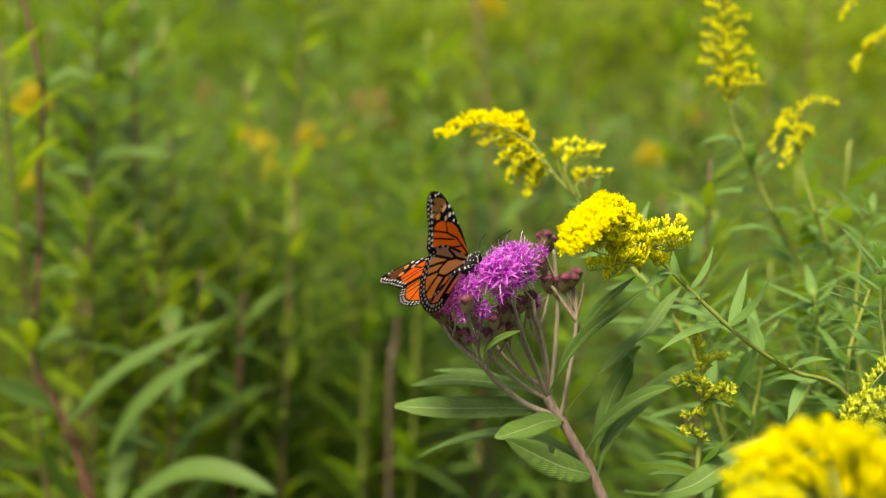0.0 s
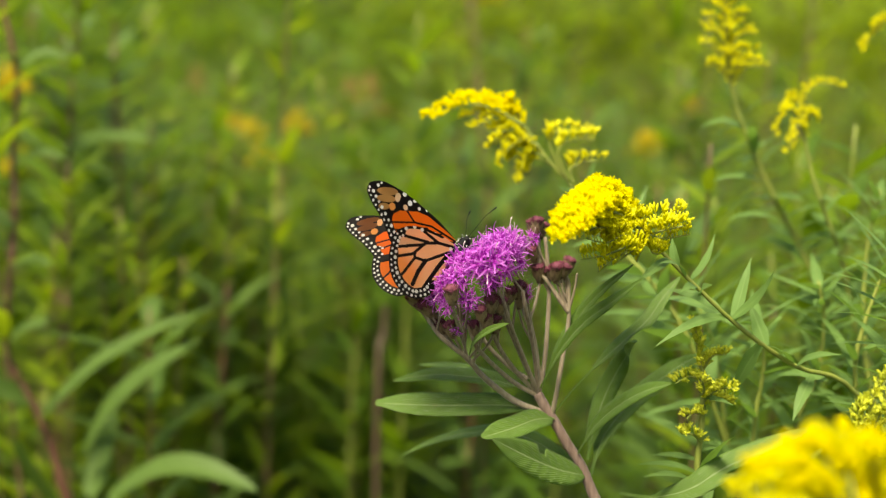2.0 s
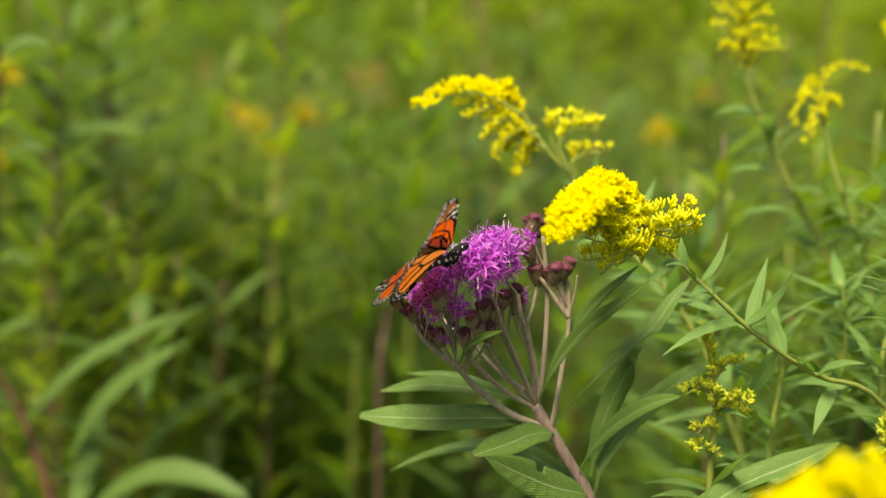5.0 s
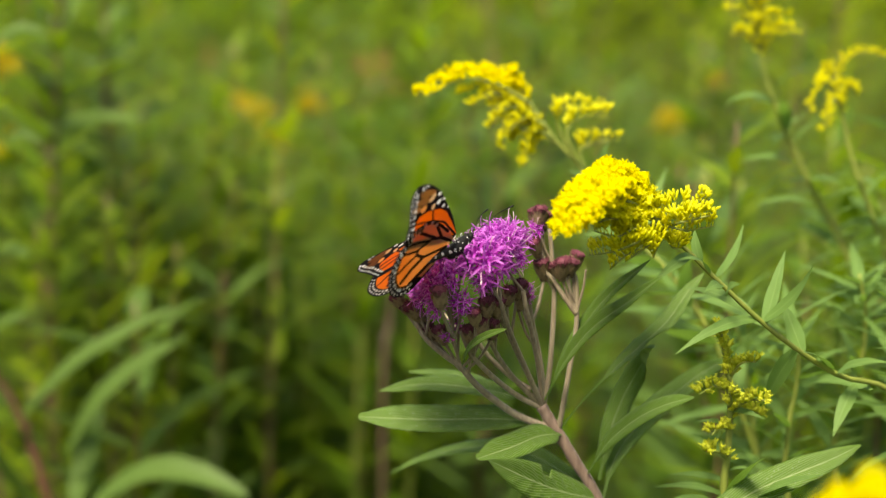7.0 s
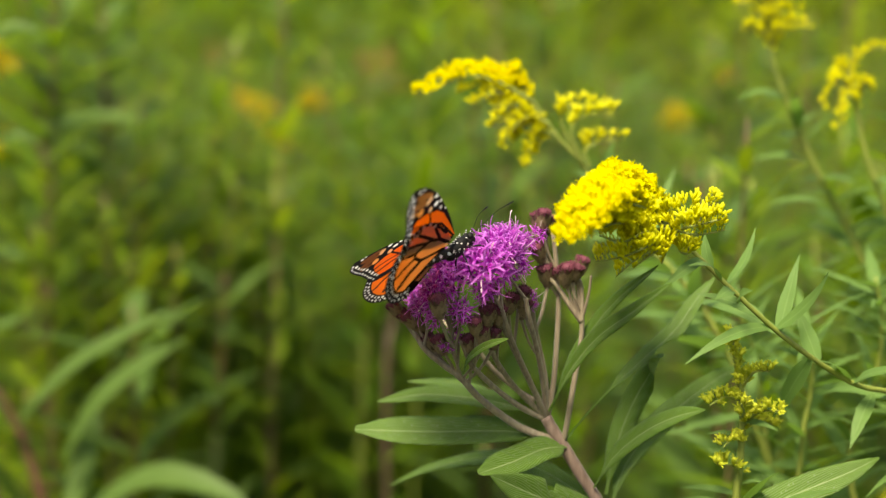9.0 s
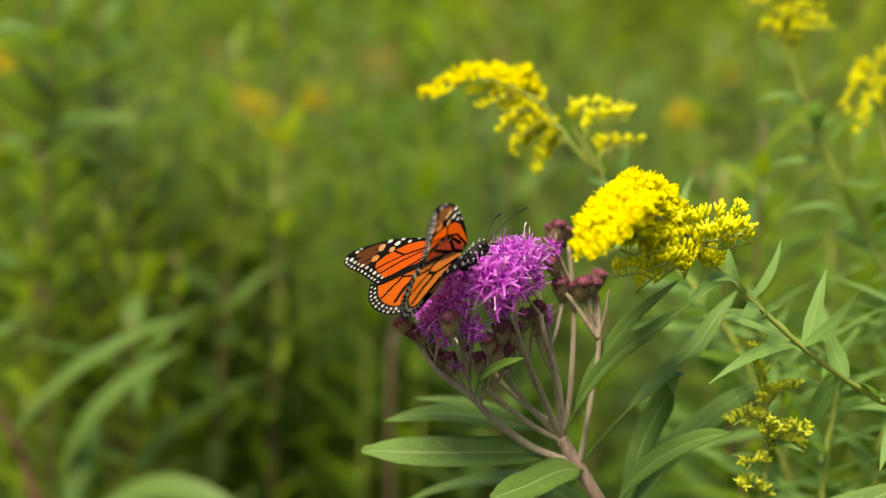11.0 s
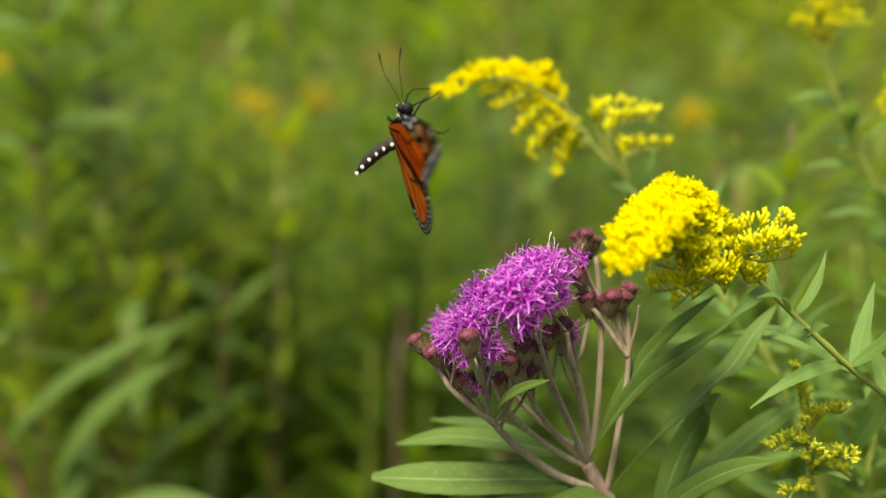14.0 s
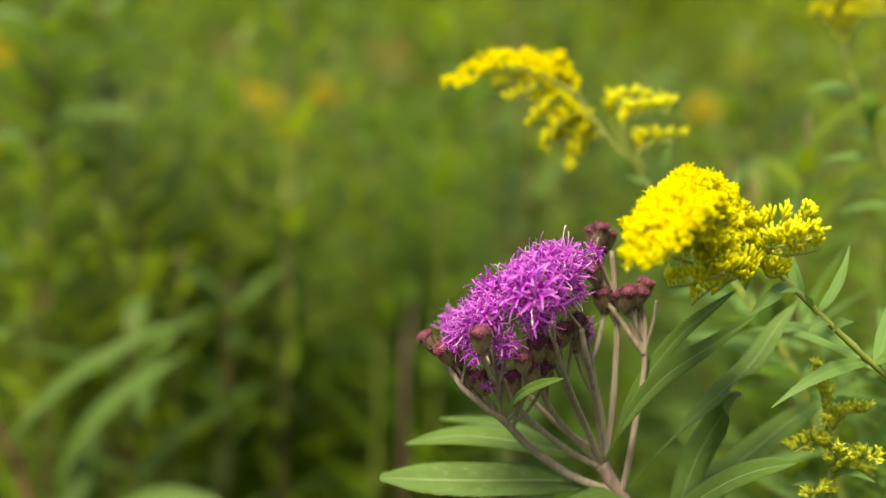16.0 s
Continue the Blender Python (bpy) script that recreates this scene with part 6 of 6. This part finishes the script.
def butterfly_body():
    g = Geo()
    g.drop((0, -0.0065, 0), (0, 1, 0), 0.0107, 0.0026, 14, ((0, 0.35), (0.12, 0.75), (0.35, 1.0), (0.65, 0.98), (0.88, 0.68), (1, 0.25)))
    body = part("thorax", g.mesh("thorax", MAT_BODY), butterfly, "", (0, -0.0006, -0.0012))
    g = Geo()
    g.drop((0, 0.0058, -0.0006), (0, 1, -0.15), 0.004, 0.002, 12, ((0, 0.5), (0.3, 0.95), (0.6, 1.0), (0.88, 0.7), (1, 0.2)))
    head = part("head", g.mesh("head", MAT_BODY), butterfly, "", (0, -0.004, -0.0016))
    for s in (-1, 1):
        g = Geo()
        g.drop((s * 0.0012, 0.0082, 0.0003), (s, 0.25, 0), 0.0013, 0.0013, 10, ((0, 0.9), (0.4, 1.0), (0.8, 0.65), (1, 0.15)))
        part("eye", g.mesh("eye", MAT_BODY), head)
        g = Geo()
        line = bez([(s * 0.0007, 0.0092, 0.0), (s * 0.0032, 0.0140, 0.0002), (s * 0.0062, 0.0195, 0.0006), (s * 0.0088, 0.0252, -0.0006)], 16)
        g.tube(line, [0.0001] * 13 + [0.00016, 0.00025, 0.0003, 0.0002], 6)
        part("antenna", g.mesh("antenna", MAT_BODY), head)
    g = Geo()
    g.tube(bez([(0, 0.0095, -0.0008), (0, 0.0125, -0.004), (0.0, 0.0115, -0.0095)], 10), 0.00018, 5)
    part("proboscis", g.mesh("proboscis", MAT_BODY), head)
    g = Geo()
    line = bez([(0, 0.0, 0.0), (0, -0.006, 0.003), (0, -0.0125, 0.0048), (0, -0.019, 0.0052)], 28)
    g.tube(line, [(0.0015 + 0.0005 * math.sin(math.pi * i / 28)) * (1.0 if i < 22 else 1 - 0.55 * (i - 22) / 6) * (1.0 + 0.07 * math.cos(i * math.pi / 2)) for i in range(29)], 12)
    ab = part("abdomen", g.mesh("abdomen", MAT_BELLY), butterfly, "", (0, -0.0045, -0.0004))
    rnd2 = random.Random(4)
    for i in range(3, 28, 4):
        for s in (-1, 1):
            g = Geo()
            g.drop(Vector(line[i]) + Vector((s * 0.0017, 0, -0.0003)), (s, 0, 0), 0.00028, 0.0007, 6)
            part("spot", g.mesh("spot", MAT_SPOT), ab)
    for k in range(48):
        th, y = rnd2.uniform(0, 6.3), rnd2.uniform(-0.0055, 0.0036)
        r = 0.0026 * (1 - (y / 0.0095) ** 2 * 0.55) * 0.97
        out = Vector((math.cos(th), 0, math.sin(th)))
        g = Geo()
        g.drop(Vector((0, y, 0)) + out * r * 0.96, out, 0.0003, rnd2.uniform(0.0002, 0.00036), 6)
        part("spot", g.mesh("spot", MAT_SPOT), body)
    for k in range(10):
        th = k * 0.63
        out = Vector((math.cos(th), 0.2, math.sin(th))).normalized()
        g = Geo()
        g.drop(Vector((0, 0.0078 + 0.0012 * (k % 2), 0.0002)) + out * 0.0018, out, 0.0003, 0.00024, 6)
        part("spot", g.mesh("spot", MAT_SPOT), head)
    for s in (-1, 1):
        for y0, y1, y2 in ((0.001, 0.004, 0.005), (-0.002, -0.004, -0.006)):
            g = Geo()
            g.tube(bez([(s * 0.001, y0, -0.0022), (s * 0.004, y1, -0.0045), (s * 0.0042, y2, -0.0085), (s * 0.0045, y2 + 0.001, -0.011)], 12), [0.00035 - 0.00002 * i for i in range(13)], 6)
            part("leg", g.mesh("leg", MAT_BODY), butterfly, "", (0, 0, -0.0012))
    return ab


ABDOMEN = butterfly_body()
WINGS = {}
for sd in ("R", "L"):
    for nm, lead, trail, paint in (("forewing", FW_LEAD, FW_TRAIL, paint_fore), ("hindwing", HW_LEAD, HW_TRAIL, paint_hind)):
        WINGS[nm, sd] = part(nm, wing_mesh(nm, lead, trail, paint, sd), butterfly)

# seconds, place, head direction, back direction, lift of near and far wings, sweep of the forewings, bend of the abdomen, sweep of the hindwings (degrees)
FLIGHT = [
    (0, (0.0111, -0.0607, 1.1745), (0.55, 0.608, 0.573), (-0.55, -0.252, 0.796), 63, 3, -17, 0, -24),
    (0.5, (0.012, -0.0478, 1.1727), (0.425, 0.596, 0.681), (-0.631, -0.345, 0.695), 97, 32, -8, 0, -8),
    (1, (0.0125, -0.0450, 1.1726), (0.425, 0.53, 0.73), (-0.67, -0.36, 0.65), 99, 38, -7, 0, -5),
    (1.5, (0.0127, -0.0438, 1.1729), (0.427, 0.507, 0.749), (-0.681, -0.365, 0.635), 97, 40, -7, 0, -4),
    (2, (0.0125, -0.0490, 1.1735), (0.44, 0.51, 0.74), (-0.66, -0.365, 0.66), 93, 36, -9, 0, -5),
    (2.5, (0.012, -0.0576, 1.1741), (0.48, 0.528, 0.701), (-0.611, -0.372, 0.699), 85, 25, -12, 0, -8),
    (3, (0.0124, -0.0692, 1.1759), (0.578, 0.535, 0.617), (-0.576, -0.269, 0.772), 58, 0, -18, 0, -17),
    (3.5, (0.0137, -0.0685, 1.1747), (0.611, 0.522, 0.595), (-0.581, -0.215, 0.785), 40, -10, -16, 0, -18),
    (4, (0.0142, -0.0694, 1.1745), (0.623, 0.541, 0.565), (-0.556, -0.202, 0.806), 28, -14, -14, 0, -16),
    (6.5, (0.0162, -0.0682, 1.1752), (0.648, 0.5, 0.574), (-0.568, -0.184, 0.802), 43, 0, -22, 0, -15),
    (7.5, (0.016, -0.0694, 1.1761), (0.628, 0.494, 0.601), (-0.603, -0.178, 0.777), 43, 5, -22, 0, -14),
    (9, (0.016, -0.07, 1.1775), (0.613, 0.492, 0.618), (-0.625, -0.177, 0.761), 40, 7, -22, 0, -13),
    (11.3, (0.0165, -0.0590, 1.1781), (0.587, 0.497, 0.638), (-0.658, -0.166, 0.734), 32, 25, -22, 0, -15),
    (11.5, (0.0165, -0.0574, 1.1782), (0.584, 0.498, 0.64), (-0.662, -0.164, 0.732), 30, 27, -22, 0, -15),
    (12.5, (0.0163, -0.051, 1.1775), (0.586, 0.503, 0.636), (-0.672, -0.138, 0.728), 28, 29, -21, 0, -17),
    (13, (0.0164, -0.0545, 1.1789), (0.569, 0.495, 0.656), (-0.696, -0.135, 0.706), 25, 30, -22, 0, -15),
    (13.2, (0.0158, -0.0560, 1.1792), (0.55, 0.48, 0.68), (-0.69, -0.18, 0.69), 31, 28, -20, 0, -10),
    (13.3, (0.0150, -0.0513, 1.1814), (0.43, 0.34, 0.84), (-0.78, -0.33, 0.53), 56, 46, 0, 0, 0),
    (13.4, (0.0159, -0.0520, 1.1813), (0.34, 0.40, 0.85), (-0.79, -0.37, 0.49), 84, 80, 0, 0, 0),
    (13.5, (0.0143, -0.0480, 1.1817), (0.41, 0.30, 0.85), (-0.79, -0.35, 0.505), 66, 71, 3, 0, 0),
    (13.6, (0.0128, -0.0443, 1.1817), (0.48, 0.20, 0.85), (-0.79, -0.33, 0.52), 41, 34, 0, 0, 0),
    (13.7, (0.0099, -0.0531, 1.1837), (0.27, 0.41, 0.87), (-0.81, -0.40, 0.44), 90, 80, 2, 0, 0),
    (13.8, (0.0101, -0.0300, 1.1818), (0.75, 0.46, 0.48), (-0.04, -0.69, 0.72), 58, 86, -14, 0, -11),
    (13.9, (-0.0000, -0.0600, 1.2050), (0.14, -0.26, 0.96), (-0.92, 0.32, 0.22), -82, -84, 6, -50, 0),
    (14, (-0.0096, -0.0600, 1.2196), (-0.25, 0.00, 0.97), (-0.92, 0.32, -0.24), -37, 24, -8, -55, 0),
    (14.1, (-0.0154, -0.0600, 1.2359), (0.17, 0.00, 0.99), (-0.95, 0.26, 0.17), 78, 70, 3, -15, 0),
    (14.2, (-0.0204, -0.0600, 1.2502), (0.12, -0.20, 0.97), (-0.87, -0.49, 0.01), -12, -12, 0, 0, 0),
    (14.3, (-0.0256, -0.0600, 1.2708), (0.05, -0.10, 0.99), (-0.95, -0.32, 0.02), -30, -30, 0, 0, 0),
    (14.5, (-0.0420, -0.0400, 1.3221), (0.10, 0.31, 0.94), (-0.54, -0.78, 0.32), 60, 60, 0, 0, 0),
    (15, (-0.0930, 0.0500, 1.4779), (0.10, 0.31, 0.94), (-0.54, -0.78, 0.32), 20, 20, 0, 0, 0),
    (16, (-0.1668, 0.1500, 1.7995), (0.10, 0.31, 0.94), (-0.54, -0.78, 0.32), 30, 30, 0, 0, 0),
]


def motions():
    body, fore, tail = [], {"R": [], "L": []}, []
    hind = {"R": [], "L": []}
    for t, p, h, z, lift_r, lift_l, sweep, bend, trail in FLIGHT:
        h, z = Vector(h).normalized(), Vector(z)
        z = (z - h * z.dot(h)).normalized()
        m = Matrix((h.cross(z), h, z)).transposed().to_4x4()
        body.append((t, Matrix.Translation(p) @ m))
        tail.append((t, Matrix.Translation((0, -0.0045, -0.0004)) @ Matrix.Rotation(radians(bend), 4, "X")))
        for side, lift in (("R", lift_r), ("L", lift_l)):
            s = 1 if side == "R" else -1
            hinge = Matrix.Translation((s * 0.0022, 0, 0.0032)) @ Matrix.Rotation(-s * radians(lift), 4, "Y")
            hind[side].append((t, hinge @ Matrix.Rotation(radians(s * trail - (8 if side == "L" else 0)), 4, "Z")))
            fore[side].append((t, hinge @ Matrix.Translation((0, 0, 0.00025 * 1)) @ Matrix.Rotation(s * radians(sweep), 4, "Z")))
    walk(butterfly, body)
    walk(ABDOMEN, tail)
    for side in ("R", "L"):
        walk(WINGS["forewing", side], fore[side])
        walk(WINGS["hindwing", side], hind[side])


motions()
